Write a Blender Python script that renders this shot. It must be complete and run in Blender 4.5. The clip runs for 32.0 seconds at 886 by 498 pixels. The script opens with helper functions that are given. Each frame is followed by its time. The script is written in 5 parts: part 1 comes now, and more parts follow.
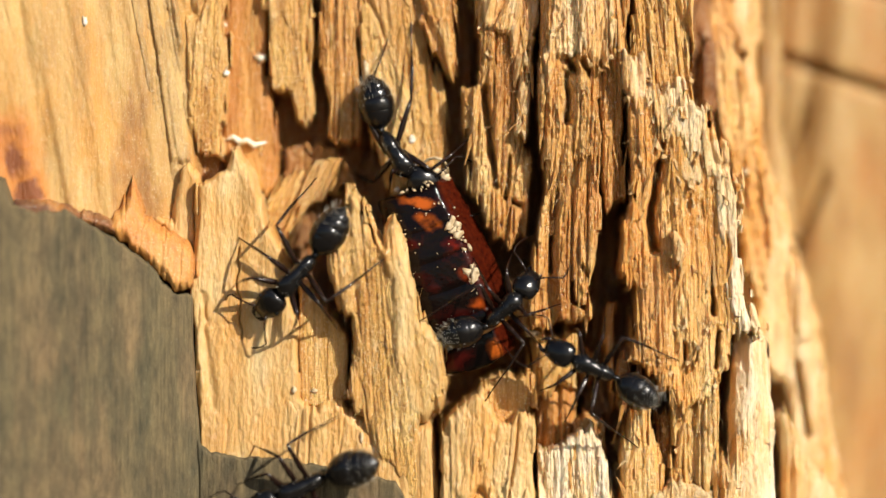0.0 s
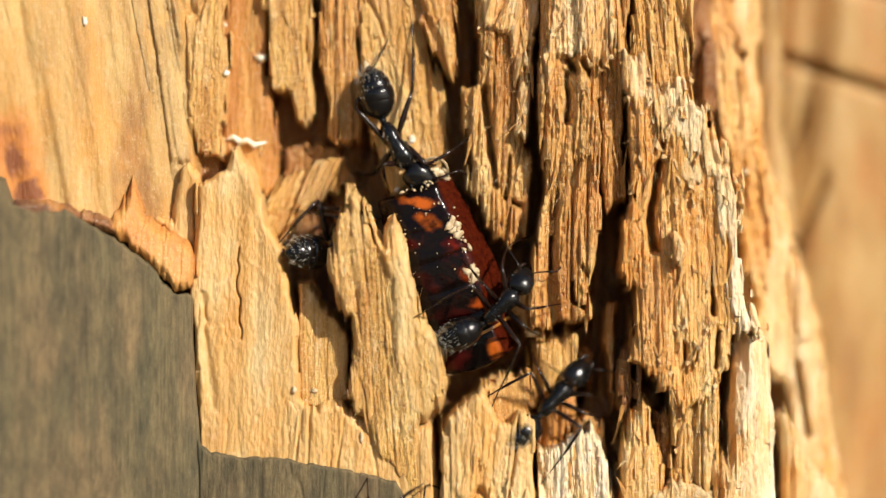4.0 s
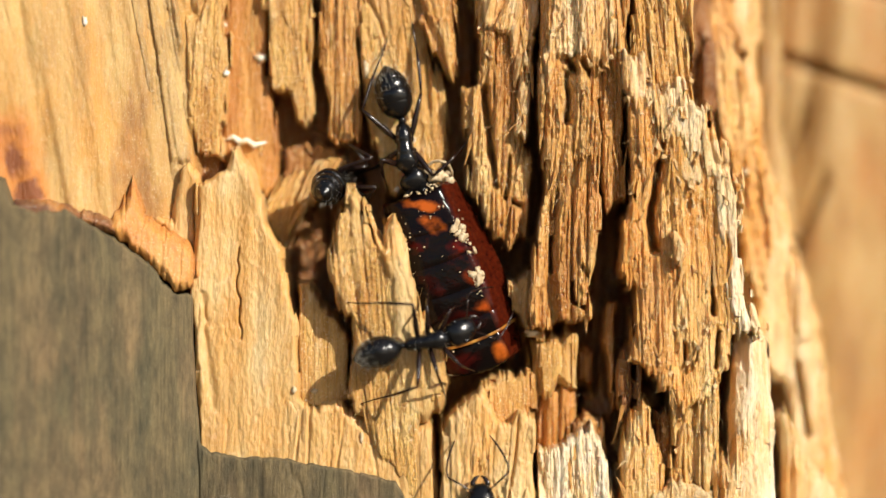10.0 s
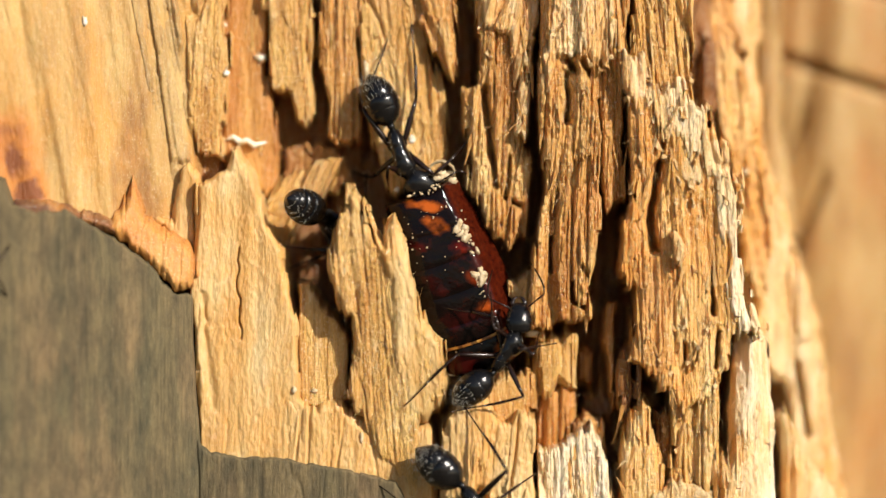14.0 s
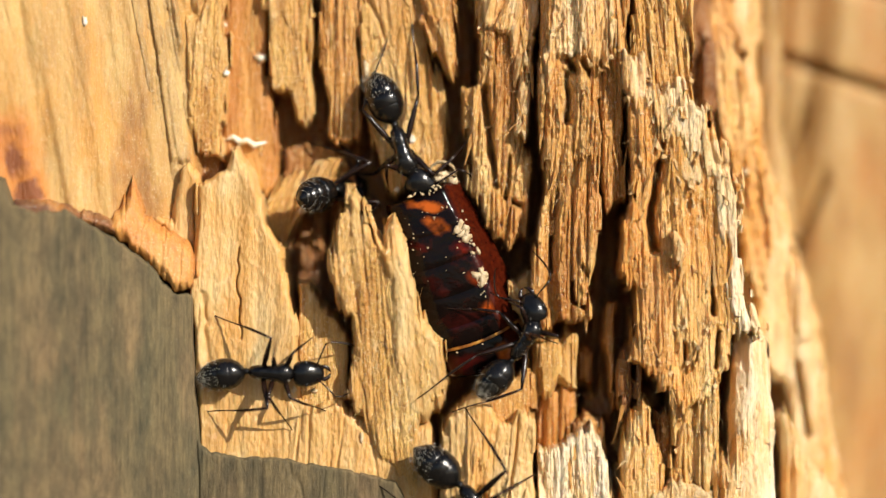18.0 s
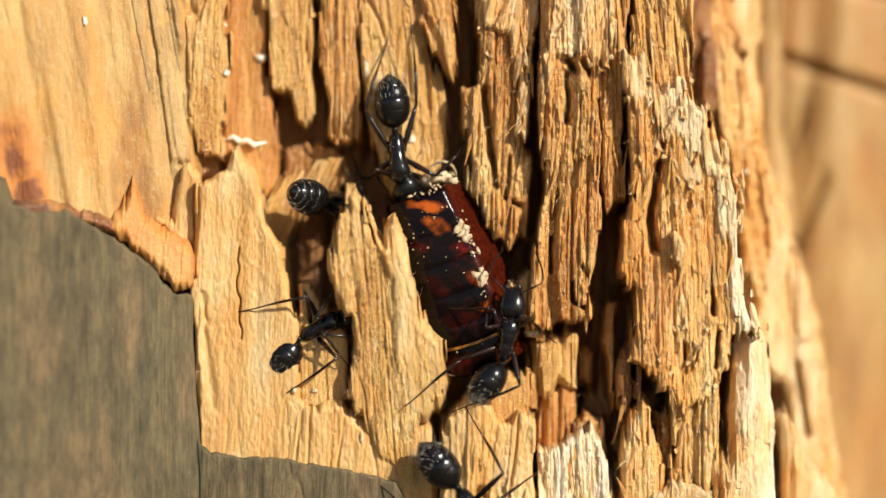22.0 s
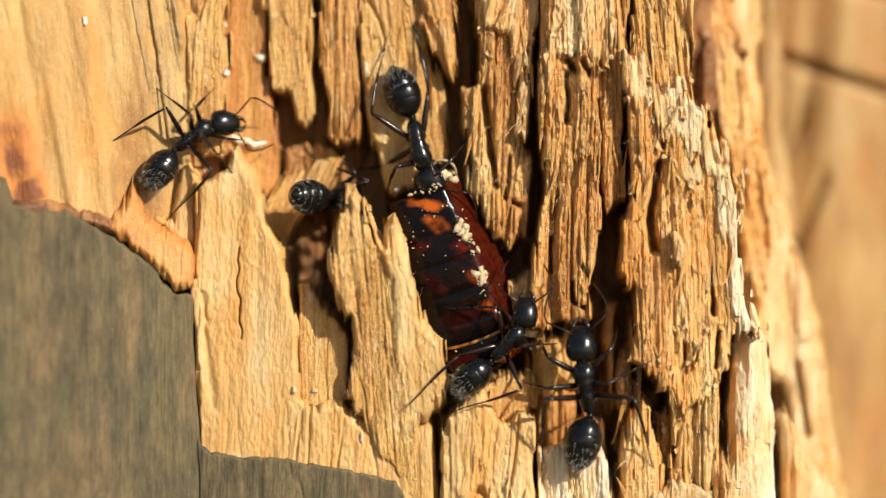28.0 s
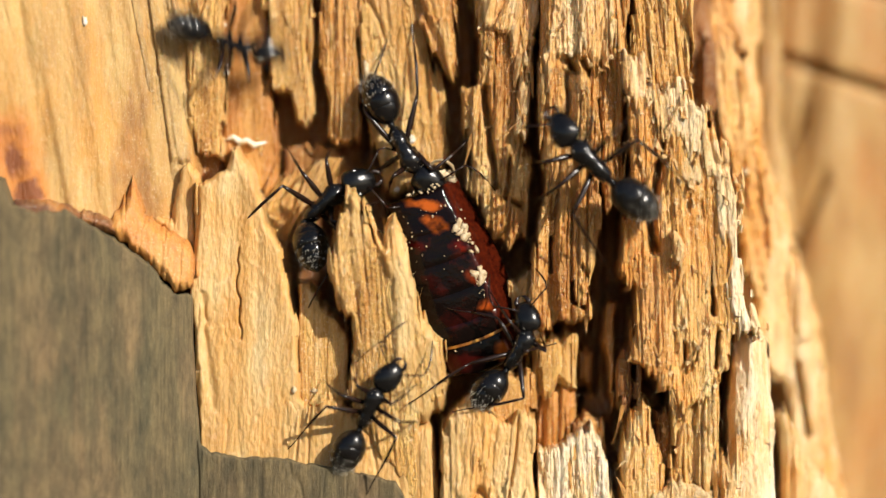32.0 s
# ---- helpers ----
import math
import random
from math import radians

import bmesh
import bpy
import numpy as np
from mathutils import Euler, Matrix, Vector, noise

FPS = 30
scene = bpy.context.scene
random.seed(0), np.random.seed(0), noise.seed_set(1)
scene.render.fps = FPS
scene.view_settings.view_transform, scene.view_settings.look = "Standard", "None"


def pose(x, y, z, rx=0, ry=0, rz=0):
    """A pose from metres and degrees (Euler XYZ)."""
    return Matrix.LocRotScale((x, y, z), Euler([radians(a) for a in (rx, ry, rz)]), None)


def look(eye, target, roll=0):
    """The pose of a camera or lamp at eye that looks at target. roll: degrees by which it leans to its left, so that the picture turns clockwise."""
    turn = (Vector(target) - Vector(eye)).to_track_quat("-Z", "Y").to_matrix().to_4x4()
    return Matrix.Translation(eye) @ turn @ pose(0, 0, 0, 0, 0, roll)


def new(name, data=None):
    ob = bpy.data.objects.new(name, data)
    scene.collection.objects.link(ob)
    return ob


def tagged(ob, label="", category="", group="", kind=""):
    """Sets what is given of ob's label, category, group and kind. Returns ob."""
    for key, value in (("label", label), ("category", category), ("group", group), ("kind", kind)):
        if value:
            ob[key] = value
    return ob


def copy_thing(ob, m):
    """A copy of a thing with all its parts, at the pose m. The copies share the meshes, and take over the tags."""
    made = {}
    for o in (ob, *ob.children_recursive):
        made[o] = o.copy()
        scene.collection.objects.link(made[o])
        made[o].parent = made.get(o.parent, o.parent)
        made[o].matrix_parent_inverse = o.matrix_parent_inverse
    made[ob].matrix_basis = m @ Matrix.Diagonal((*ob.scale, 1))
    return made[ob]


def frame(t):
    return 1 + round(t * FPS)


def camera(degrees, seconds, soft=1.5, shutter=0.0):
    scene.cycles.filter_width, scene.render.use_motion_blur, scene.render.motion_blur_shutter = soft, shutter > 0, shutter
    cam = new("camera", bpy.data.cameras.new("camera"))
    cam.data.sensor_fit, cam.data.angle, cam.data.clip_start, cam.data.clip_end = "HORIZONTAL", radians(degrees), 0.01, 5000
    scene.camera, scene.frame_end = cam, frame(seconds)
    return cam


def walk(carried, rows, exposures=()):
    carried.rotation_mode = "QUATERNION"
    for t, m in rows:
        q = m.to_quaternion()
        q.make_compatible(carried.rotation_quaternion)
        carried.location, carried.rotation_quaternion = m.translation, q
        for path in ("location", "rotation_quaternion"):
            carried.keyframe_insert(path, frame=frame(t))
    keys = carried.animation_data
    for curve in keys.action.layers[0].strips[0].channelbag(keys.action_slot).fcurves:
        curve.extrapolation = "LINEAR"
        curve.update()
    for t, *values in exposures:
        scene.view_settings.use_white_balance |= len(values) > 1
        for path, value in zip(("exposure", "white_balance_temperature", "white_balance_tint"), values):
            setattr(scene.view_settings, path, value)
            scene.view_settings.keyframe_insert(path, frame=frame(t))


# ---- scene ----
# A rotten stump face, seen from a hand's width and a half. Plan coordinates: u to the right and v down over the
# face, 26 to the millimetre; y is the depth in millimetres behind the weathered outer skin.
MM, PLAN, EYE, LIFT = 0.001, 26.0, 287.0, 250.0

cam = camera(12.0, 32.0, soft=1.5, shutter=0.5)
cam.data.dof.use_dof = True
cam.data.dof.focus_distance = 0.2872
cam.data.dof.aperture_fstop = 10.5
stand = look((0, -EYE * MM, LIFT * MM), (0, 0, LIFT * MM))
walk(cam, [(0.0, stand), (32.0, stand)], exposures=[(0.0, 0.2), (32.0, 0.2)])

# ---- light: a clear sky and a sun from the upper right, in front of the face ----
TO_SUN = Vector((0.60, -0.62, 0.50)).normalized()
world = bpy.data.worlds.new("sky")
world.use_nodes = True
scene.world = world
sky = world.node_tree.nodes.new("ShaderNodeTexSky")
sky.sky_type, sky.sun_disc = "NISHITA", False
sky.sun_elevation = math.asin(TO_SUN.z)
sky.sun_rotation = math.atan2(TO_SUN.x, TO_SUN.y)
world.node_tree.links.new(sky.outputs[0], world.node_tree.nodes["Background"].inputs[0])
world.node_tree.nodes["Background"].inputs[1].default_value = 0.09
sun = new("sun", bpy.data.lights.new("sun", "SUN"))
sun.data.energy, sun.data.angle, sun.data.color = 5.0, radians(0.55), (1.0, 0.93, 0.82)
sun.matrix_world = look(TO_SUN, (0, 0, 0))


# ---- materials ----
def shader(name, rough, metal=0.0):
    m = bpy.data.materials.new(name)
    m.use_nodes = True
    b = m.node_tree.nodes["Principled BSDF"]
    b.inputs["Roughness"].default_value = rough
    b.inputs["Metallic"].default_value = metal
    return m, m.node_tree, b


def noise_node(nt, scale, detail=4.0, rough=0.6, stretch=(1, 1, 1), turn=0.0):
    """Noise in metres: scale per metre, stretch per axis."""
    geo = nt.nodes.new("ShaderNodeTexCoord")
    mp = nt.nodes.new("ShaderNodeMapping")
    mp.inputs["Scale"].default_value = stretch
    mp.inputs["Rotation"].default_value = (0, turn, 0)
    nt.links.new(geo.outputs["Object"], mp.inputs["Vector"])
    n = nt.nodes.new("ShaderNodeTexNoise")
    n.inputs["Scale"].default_value, n.inputs["Detail"].default_value = scale, detail
    n.inputs["Roughness"].default_value = rough
    nt.links.new(mp.outputs[0], n.inputs["Vector"])
    return n.outputs["Fac"]


def ramp(nt, fac, stops):
    r = nt.nodes.new("ShaderNodeValToRGB")
    els = r.color_ramp.elements
    while len(els) < len(stops):
        els.new(0.5)
    for e, (p, c) in zip(els, stops):
        e.position, e.color = p, (*c, 1)
    nt.links.new(fac, r.inputs[0])
    return r.outputs[0]


def mix(nt, fac, a, b, mode="MIX"):
    n = nt.nodes.new("ShaderNodeMix")
    n.data_type, n.blend_type = "RGBA", mode
    for sock, v in ((n.inputs[0], fac), (n.inputs[6], a), (n.inputs[7], b)):
        if hasattr(v, "is_output"):
            nt.links.new(v, sock)
        else:
            sock.default_value = v if isinstance(v, float) else (*v, 1)
    return n.outputs[2]


def bump(nt, b, pairs):
    last = None
    for fac, dist, strength in pairs:
        n = nt.nodes.new("ShaderNodeBump")
        n.inputs["Distance"].default_value, n.inputs["Strength"].default_value = dist, strength
        nt.links.new(fac, n.inputs["Height"])
        if last is not None:
            nt.links.new(last, n.inputs["Normal"])
        last = n.outputs[0]
    nt.links.new(last, b.inputs["Normal"])


def wood(name, pale, mid, dark, stain=(0.34, 0.13, 0.025), stained=0.35, rough=0.55, grain=1.0):
    """Decayed wood: bands and streaks along the grain, orange stains, pale fuzz and fine glints, partly painted as
    cream specks.
    """
    pale, mid, dark, stain = ((r, 0.995 * g, 0.89 * b_) for r, g, b_ in (pale, mid, dark, stain))
    m, nt, b = shader(name, rough)
    fibre = noise_node(nt, 5200, 5, 0.7, (1, 1, 0.045))
    streak = noise_node(nt, 1500, 4, 0.6, (1, 1, 0.06))
    broad = noise_node(nt, 420, 4, 0.6, (1, 1, 0.20))
    blot = noise_node(nt, 190, 6, 0.66, (1, 1, 0.45))
    speck = noise_node(nt, 9000, 3, 0.75, (1, 1, 0.22))
    c = ramp(nt, broad, [(0.34, dark), (0.47, mid), (0.64, pale)])
    f = ramp(nt, fibre, [(0.36, (0.50, 0.36, 0.24)), (0.52, (1, 1, 1)), (0.68, (1.0, 1.0, 1.0))])
    c = mix(nt, 0.7 * grain, c, mix(nt, 1.0, c, f, "MULTIPLY"))
    s2 = ramp(nt, streak, [(0.50, (0, 0, 0)), (0.68, (0.45 * grain,) * 3)])
    c = mix(nt, s2, c, pale)
    s = ramp(nt, blot, [(0.46, (0, 0, 0)), (0.60, (stained,) * 3)])
    c = mix(nt, s, c, stain)
    bloom = noise_node(nt, 1000, 5, 0.7, (1, 1, 0.4))
    c = mix(nt, ramp(nt, bloom, [(0.58, (0, 0, 0)), (0.69, (0.65 * grain,) * 3)]), c, tuple(min(0.9, v * 1.0 + e) for v, e in zip(pale, (0.04, 0.10, 0.13))))
    decay = noise_node(nt, 800, 5, 0.7, (1, 1, 0.25), 0.1)
    c = mix(nt, ramp(nt, decay, [(0.58, (0, 0, 0)), (0.70, (0.6 * grain,) * 3)]), c, tuple(0.75 * v for v in dark))
    cells = noise_node(nt, 5600, 3, 0.6, (0.3, 0.5, 1.2), 0.6)
    c = mix(nt, ramp(nt, cells, [(0.53, (0, 0, 0)), (0.66, (0.5 * grain,) * 3)]), c, tuple(0.9 * v for v in mid))
    sp = ramp(nt, speck, [(0.57, (0, 0, 0)), (0.70, (0.35, 0.35, 0.35))])
    c = mix(nt, sp, c, tuple(min(0.9, v * 1.12 + 0.02) for v in pale))
    # sparkle put into the base colour as scattered cream dots
    painted_glint = noise_node(nt, 11000, 2, 0.6, (1, 1, 0.7))
    c = mix(nt, ramp(nt, painted_glint, [(0.63, (0, 0, 0)), (0.67, (0.9 * grain,) * 3)]), c, (0.95, 0.80, 0.52))
    nt.links.new(c, b.inputs["Base Color"])
    r = nt.nodes.new("ShaderNodeMapRange")
    r.inputs[3].default_value, r.inputs[4].default_value = rough + 0.3, rough - 0.36
    r.inputs[1].default_value, r.inputs[2].default_value = 0.38, 0.62
    nt.links.new(speck, r.inputs[0])
    nt.links.new(r.outputs[0], b.inputs["Roughness"])
    b.inputs["Specular IOR Level"].default_value = 0.7
    bump(nt, b, [(streak, 0.00030, 0.5 * grain), (fibre, 0.00018, 1.0 * grain), (cells, 0.00010, 0.5 * grain * grain), (speck, 0.00014, min(0.9, 0.25 + 0.8 * grain))])
    b.inputs["Subsurface Weight"].default_value = 0.12
    b.inputs["Subsurface Radius"].default_value = (1.0, 0.42, 0.14)
    b.inputs["Subsurface Scale"].default_value = 0.0007
    return m


TAN = wood("tan_rotten_wood", (0.86, 0.56, 0.23), (0.70, 0.345, 0.085), (0.44, 0.175, 0.032), stained=0.65, stain=(0.55, 0.205, 0.030), rough=0.46)
RIDGE = wood("honey_rotten_wood", (0.92, 0.64, 0.30), (0.86, 0.46, 0.125), (0.70, 0.30, 0.045), stained=0.65, stain=(0.68, 0.245, 0.028), rough=0.46)
PALE = wood("pale_wood", (0.67, 0.475, 0.24), (0.58, 0.35, 0.13), (0.46, 0.235, 0.064), stained=0.6, stain=(0.64, 0.30, 0.06), grain=0.24, rough=0.62)
CREAM = wood("bleached_wood", (0.91, 0.73, 0.49), (0.85, 0.57, 0.27), (0.77, 0.40, 0.11), stained=0.6, stain=(0.74, 0.33, 0.05))
SMOOTH = wood("smooth_fracture_wood", (0.56, 0.365, 0.143), (0.455, 0.255, 0.078), (0.31, 0.142, 0.036), stained=0.55, stain=(0.62, 0.28, 0.048), grain=0.32, rough=0.62)
WHITE = wood("sun_bleached_wood", (0.84, 0.75, 0.62), (0.79, 0.62, 0.43), (0.73, 0.46, 0.21), stained=0.75, stain=(0.80, 0.48, 0.17), grain=0.5)
BROWN = wood("brown_rotten_wood", (0.64, 0.34, 0.105), (0.48, 0.205, 0.046), (0.26, 0.09, 0.018), stained=0.6)
ORANGE = wood("orange_decayed_wood", (0.64, 0.32, 0.08), (0.50, 0.20, 0.034), (0.34, 0.115, 0.02), stained=0.4, grain=0.5)
STRAW = wood("straw_wood", (0.86, 0.58, 0.25), (0.76, 0.43, 0.12), (0.54, 0.25, 0.05), stained=0.4, stain=(0.52, 0.20, 0.03))
DULL = wood("dull_straw_wood", (0.54, 0.355, 0.15), (0.41, 0.24, 0.082), (0.26, 0.125, 0.036), stained=0.25, grain=0.6)
# heart wood, coloured darker to carry the shade of deep recesses
CORE = wood("shade_darkened_heart_wood", (0.46, 0.20, 0.05), (0.32, 0.12, 0.026), (0.17, 0.055, 0.012), stained=0.6)
RIM = wood("white_fractured_wood", (0.90, 0.76, 0.58), (0.86, 0.64, 0.38), (0.80, 0.46, 0.17), stained=0.7, stain=(0.80, 0.44, 0.13), grain=0.8)
HONEY = wood("honey_sapwood", (0.64, 0.33, 0.095), (0.55, 0.21, 0.04), (0.44, 0.165, 0.028), stained=0.5, stain=(0.74, 0.30, 0.045), grain=0.5, rough=0.6)
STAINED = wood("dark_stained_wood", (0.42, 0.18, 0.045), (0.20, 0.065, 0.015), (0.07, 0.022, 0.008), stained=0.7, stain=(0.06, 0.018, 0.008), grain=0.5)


def stain_on(m, u, v, wide, high, turn, core, halo):
    """A soaked-in stain with an orange halo, at a place on the plan."""
    nt, b = m.node_tree, m.node_tree.nodes["Principled BSDF"]
    c = b.inputs["Base Color"].links[0].from_socket
    tc = nt.nodes.new("ShaderNodeTexCoord")
    wob = nt.nodes.new("ShaderNodeTexNoise")
    wob.inputs["Scale"].default_value, wob.inputs["Detail"].default_value = 500, 6
    nt.links.new(tc.outputs["Object"], wob.inputs["Vector"])
    warp = nt.nodes.new("ShaderNodeVectorMath")
    warp.operation = "MULTIPLY_ADD"
    nt.links.new(wob.outputs["Color"], warp.inputs[0])
    warp.inputs[1].default_value = (0.0022, 0, 0.0030)
    nt.links.new(tc.outputs["Object"], warp.inputs[2])
    d = nt.nodes.new("ShaderNodeMapping")
    d.vector_type = "TEXTURE"
    d.inputs["Location"].default_value = (((u - 784) / PLAN + 1.1) * MM, 0, ((441 - v) / PLAN + LIFT + 1.5) * MM)
    d.inputs["Rotation"].default_value = (0, math.radians(turn), 0)
    d.inputs["Scale"].default_value = (wide / PLAN * MM, 1, high / PLAN * MM)
    nt.links.new(warp.outputs[0], d.inputs["Vector"])
    away = nt.nodes.new("ShaderNodeVectorMath")
    away.operation = "LENGTH"
    nt.links.new(d.outputs[0], away.inputs[0])
    for near, far, tint in ((0.8, 1.9, halo), (0.5, 1.0, core)):
        f = nt.nodes.new("ShaderNodeMapRange")
        f.interpolation_type = "SMOOTHSTEP"
        f.inputs[1].default_value, f.inputs[2].default_value = far, near
        f.inputs[4].default_value = 0.85
        nt.links.new(away.outputs["Value"], f.inputs[0])
        c = mix(nt, f.outputs[0], c, tint)
    nt.links.new(c, b.inputs["Base Color"])


for u, v, wide, high in ((22, 258, 36, 40), (40, 300, 26, 48), (58, 350, 30, 36)):
    stain_on(SMOOTH, u, v, wide, high, -22, (0.16, 0.038, 0.009), (0.52, 0.185, 0.026))


BACK = wood("log_wood", (0.52, 0.345, 0.155), (0.43, 0.25, 0.085), (0.30, 0.145, 0.04), stained=0.7, stain=(0.42, 0.175, 0.04), grain=0.4)


def weathered():
    m, nt, b = shader("weathered_grey_wood", 0.75)
    fibre = noise_node(nt, 5200, 6, 0.7, (1, 1, 0.05), 0.04)
    broad = noise_node(nt, 620, 4, 0.6, (1, 1, 0.06), 0.04)
    blot = noise_node(nt, 160, 5, 0.6, (1, 1, 0.35))
    speck = noise_node(nt, 8000, 3, 0.7)
    c = ramp(nt, broad, [(0.30, (0.102, 0.074, 0.033)), (0.5, (0.146, 0.106, 0.047)), (0.70, (0.203, 0.144, 0.063))])
    f = ramp(nt, fibre, [(0.38, (0.45, 0.45, 0.42)), (0.55, (1, 1, 1))])
    c = mix(nt, 0.65, c, mix(nt, 1.0, c, f, "MULTIPLY"))
    g = ramp(nt, blot, [(0.48, (0, 0, 0)), (0.68, (0.55, 0.55, 0.55))])
    c = mix(nt, g, c, (0.074, 0.072, 0.034))
    warm = noise_node(nt, 330, 5, 0.65, (1, 1, 0.3), 0.05)
    c = mix(nt, ramp(nt, warm, [(0.48, (0, 0, 0)), (0.66, (0.65, 0.65, 0.65))]), c, (0.185, 0.118, 0.054))
    sp = ramp(nt, speck, [(0.60, (0, 0, 0)), (0.74, (0.45, 0.45, 0.45))])
    c = mix(nt, sp, c, (0.28, 0.24, 0.17))
    nt.links.new(c, b.inputs["Base Color"])
    mott = noise_node(nt, 1300, 5, 0.7, (1, 1, 0.35), 0.05)
    c = mix(nt, 0.8, c, mix(nt, 1.0, c, ramp(nt, mott, [(0.36, (0.52, 0.54, 0.52)), (0.5, (0.95, 0.95, 0.95)), (0.66, (1.45, 1.42, 1.36))]), "MULTIPLY"))
    nt.links.new(c, b.inputs["Base Color"])
    bump(nt, b, [(fibre, 0.00014, 0.9), (speck, 0.00006, 0.7), (mott, 0.0002, 0.5)])
    return m


GREY = weathered()


def chitin():
    m, nt, b = shader("black_ant_chitin", 0.30)
    n = noise_node(nt, 2500, 4, 0.6)
    nt.links.new(ramp(nt, n, [(0.3, (0.0025, 0.0024, 0.0025)), (0.7, (0.008, 0.007, 0.0065))]), b.inputs["Base Color"])
    r = nt.nodes.new("ShaderNodeMapRange")
    r.inputs[3].default_value, r.inputs[4].default_value = 0.10, 0.27
    nt.links.new(n, r.inputs[0])
    nt.links.new(r.outputs[0], b.inputs["Roughness"])
    bump(nt, b, [(n, 0.00005, 0.35), (noise_node(nt, 9000, 3, 0.65), 0.00002, 0.5)])
    b.inputs["Specular IOR Level"].default_value = 0.4
    return m


ANT = chitin()
LEG, _, lb = shader("dark_brown_ant_leg", 0.24)
lb.inputs["Base Color"].default_value = (0.016, 0.007, 0.0045, 1)
lb.inputs["Specular IOR Level"].default_value = 0.4
HAIR, _, hb = shader("pale_ant_bristle", 0.4)
hb.inputs["Base Color"].default_value = (0.66, 0.60, 0.48, 1)
CRUMB, ct, cb = shader("pale_crumb", 0.7)
ct.links.new(ramp(ct, noise_node(ct, 2000, 3), [(0.35, (0.36, 0.24, 0.11)), (0.65, (0.70, 0.56, 0.36))]), cb.inputs["Base Color"])


CHIP, ht, hb_ = shader("white_crumb", 0.7)
ht.links.new(ramp(ht, noise_node(ht, 2500, 3), [(0.35, (0.66, 0.54, 0.36)), (0.65, (0.88, 0.82, 0.70))]), hb_.inputs["Base Color"])
hb_.inputs["Subsurface Weight"].default_value = 0.4
hb_.inputs["Subsurface Radius"].default_value = (1.0, 0.8, 0.55)
hb_.inputs["Subsurface Scale"].default_value = 0.0006


# ---- mesh helpers ----
def at(u, v, y=0.0):
    """Metres, from plan coordinates and the depth."""
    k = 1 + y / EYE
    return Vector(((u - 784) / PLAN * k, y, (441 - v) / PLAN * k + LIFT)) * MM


def part(name, data, material, parent=None, label=""):
    if isinstance(data, bmesh.types.BMesh):
        me = bpy.data.meshes.new(name)
        data.to_mesh(me)
        data.free()
        data = me
    if material is not None and not data.materials:
        data.materials.append(material)
    ob = new(name, data)
    if parent is not None:
        ob.parent = parent
    if label:
        tagged(ob, label)
    return ob


def thing(name, place, label, category, group="", kind=""):
    e = new(name)
    e.location = place
    e.empty_display_size = 0.002
    return tagged(e, label, category, group, kind)


def mesh_of(name, verts, faces, smooth=True):
    me = bpy.data.meshes.new(name)
    me.from_pydata([tuple(v) for v in verts], [], faces)
    if smooth:
        me.polygons.foreach_set("use_smooth", [True] * len(me.polygons))
    me.update()
    return me


def tube(points, radii, sides=8, flat=1.0):
    """A closed tube along points; a radius is a number or (across, up)."""
    pts = [Vector(p) for p in points]
    verts, faces = [], []
    for i, p in enumerate(pts):
        d = (pts[min(i + 1, len(pts) - 1)] - pts[max(i - 1, 0)]).normalized()
        ref = Vector((0, 0, 1)) if abs(d.z) < 0.9 else Vector((1, 0, 0))
        side = ref.cross(d).normalized()
        up = d.cross(side)
        r = radii[i]
        ra, rb = r if isinstance(r, tuple) else (r, r * flat)
        for k in range(sides):
            a = 2 * math.pi * k / sides
            verts.append(p + side * (math.cos(a) * ra) + up * (math.sin(a) * rb))
    n = len(pts)
    for i in range(n - 1):
        for k in range(sides):
            j = (k + 1) % sides
            faces.append((i * sides + k, i * sides + j, (i + 1) * sides + j, (i + 1) * sides + k))
    faces.append(tuple(reversed(range(sides))))
    faces.append(tuple((n - 1) * sides + k for k in range(sides)))
    return verts, faces


def join(*pieces):
    verts, faces = [], []
    for v, f in pieces:
        o = len(verts)
        verts += list(v)
        faces += [tuple(i + o for i in q) for q in f]
    return verts, faces


# ---- broken wood: reliefs of fibre bundles ----
def hashed(ix, iy, s):
    n = (ix.astype(np.int64) * 374761393 + iy.astype(np.int64) * 668265263 + s * 974634777) & 0xFFFFFFFF
    n = ((n ^ (n >> 13)) * 1274126177) & 0xFFFFFFFF
    n = ((n ^ (n >> 15)) * 2246822519) & 0xFFFFFFFF
    return (n ^ (n >> 16)) / 4294967296.0


def vnoise(x, z, s):
    ix, iz = np.floor(x), np.floor(z)
    fx, fz = x - ix, z - iz
    fx, fz = fx * fx * (3 - 2 * fx), fz * fz * (3 - 2 * fz)
    a, b = hashed(ix, iz, s), hashed(ix + 1, iz, s)
    c, d = hashed(ix, iz + 1, s), hashed(ix + 1, iz + 1, s)
    return (a * (1 - fx) + b * fx) * (1 - fz) + (c * (1 - fx) + d * fx) * fz


def cells(x, z, w, l, s):
    """A random height for each bundle of fibres, w wide, broken every l."""
    ix = np.floor(x / w)
    return hashed(ix, np.floor(z / l + 9 * hashed(ix, ix * 0, s + 5)), s)


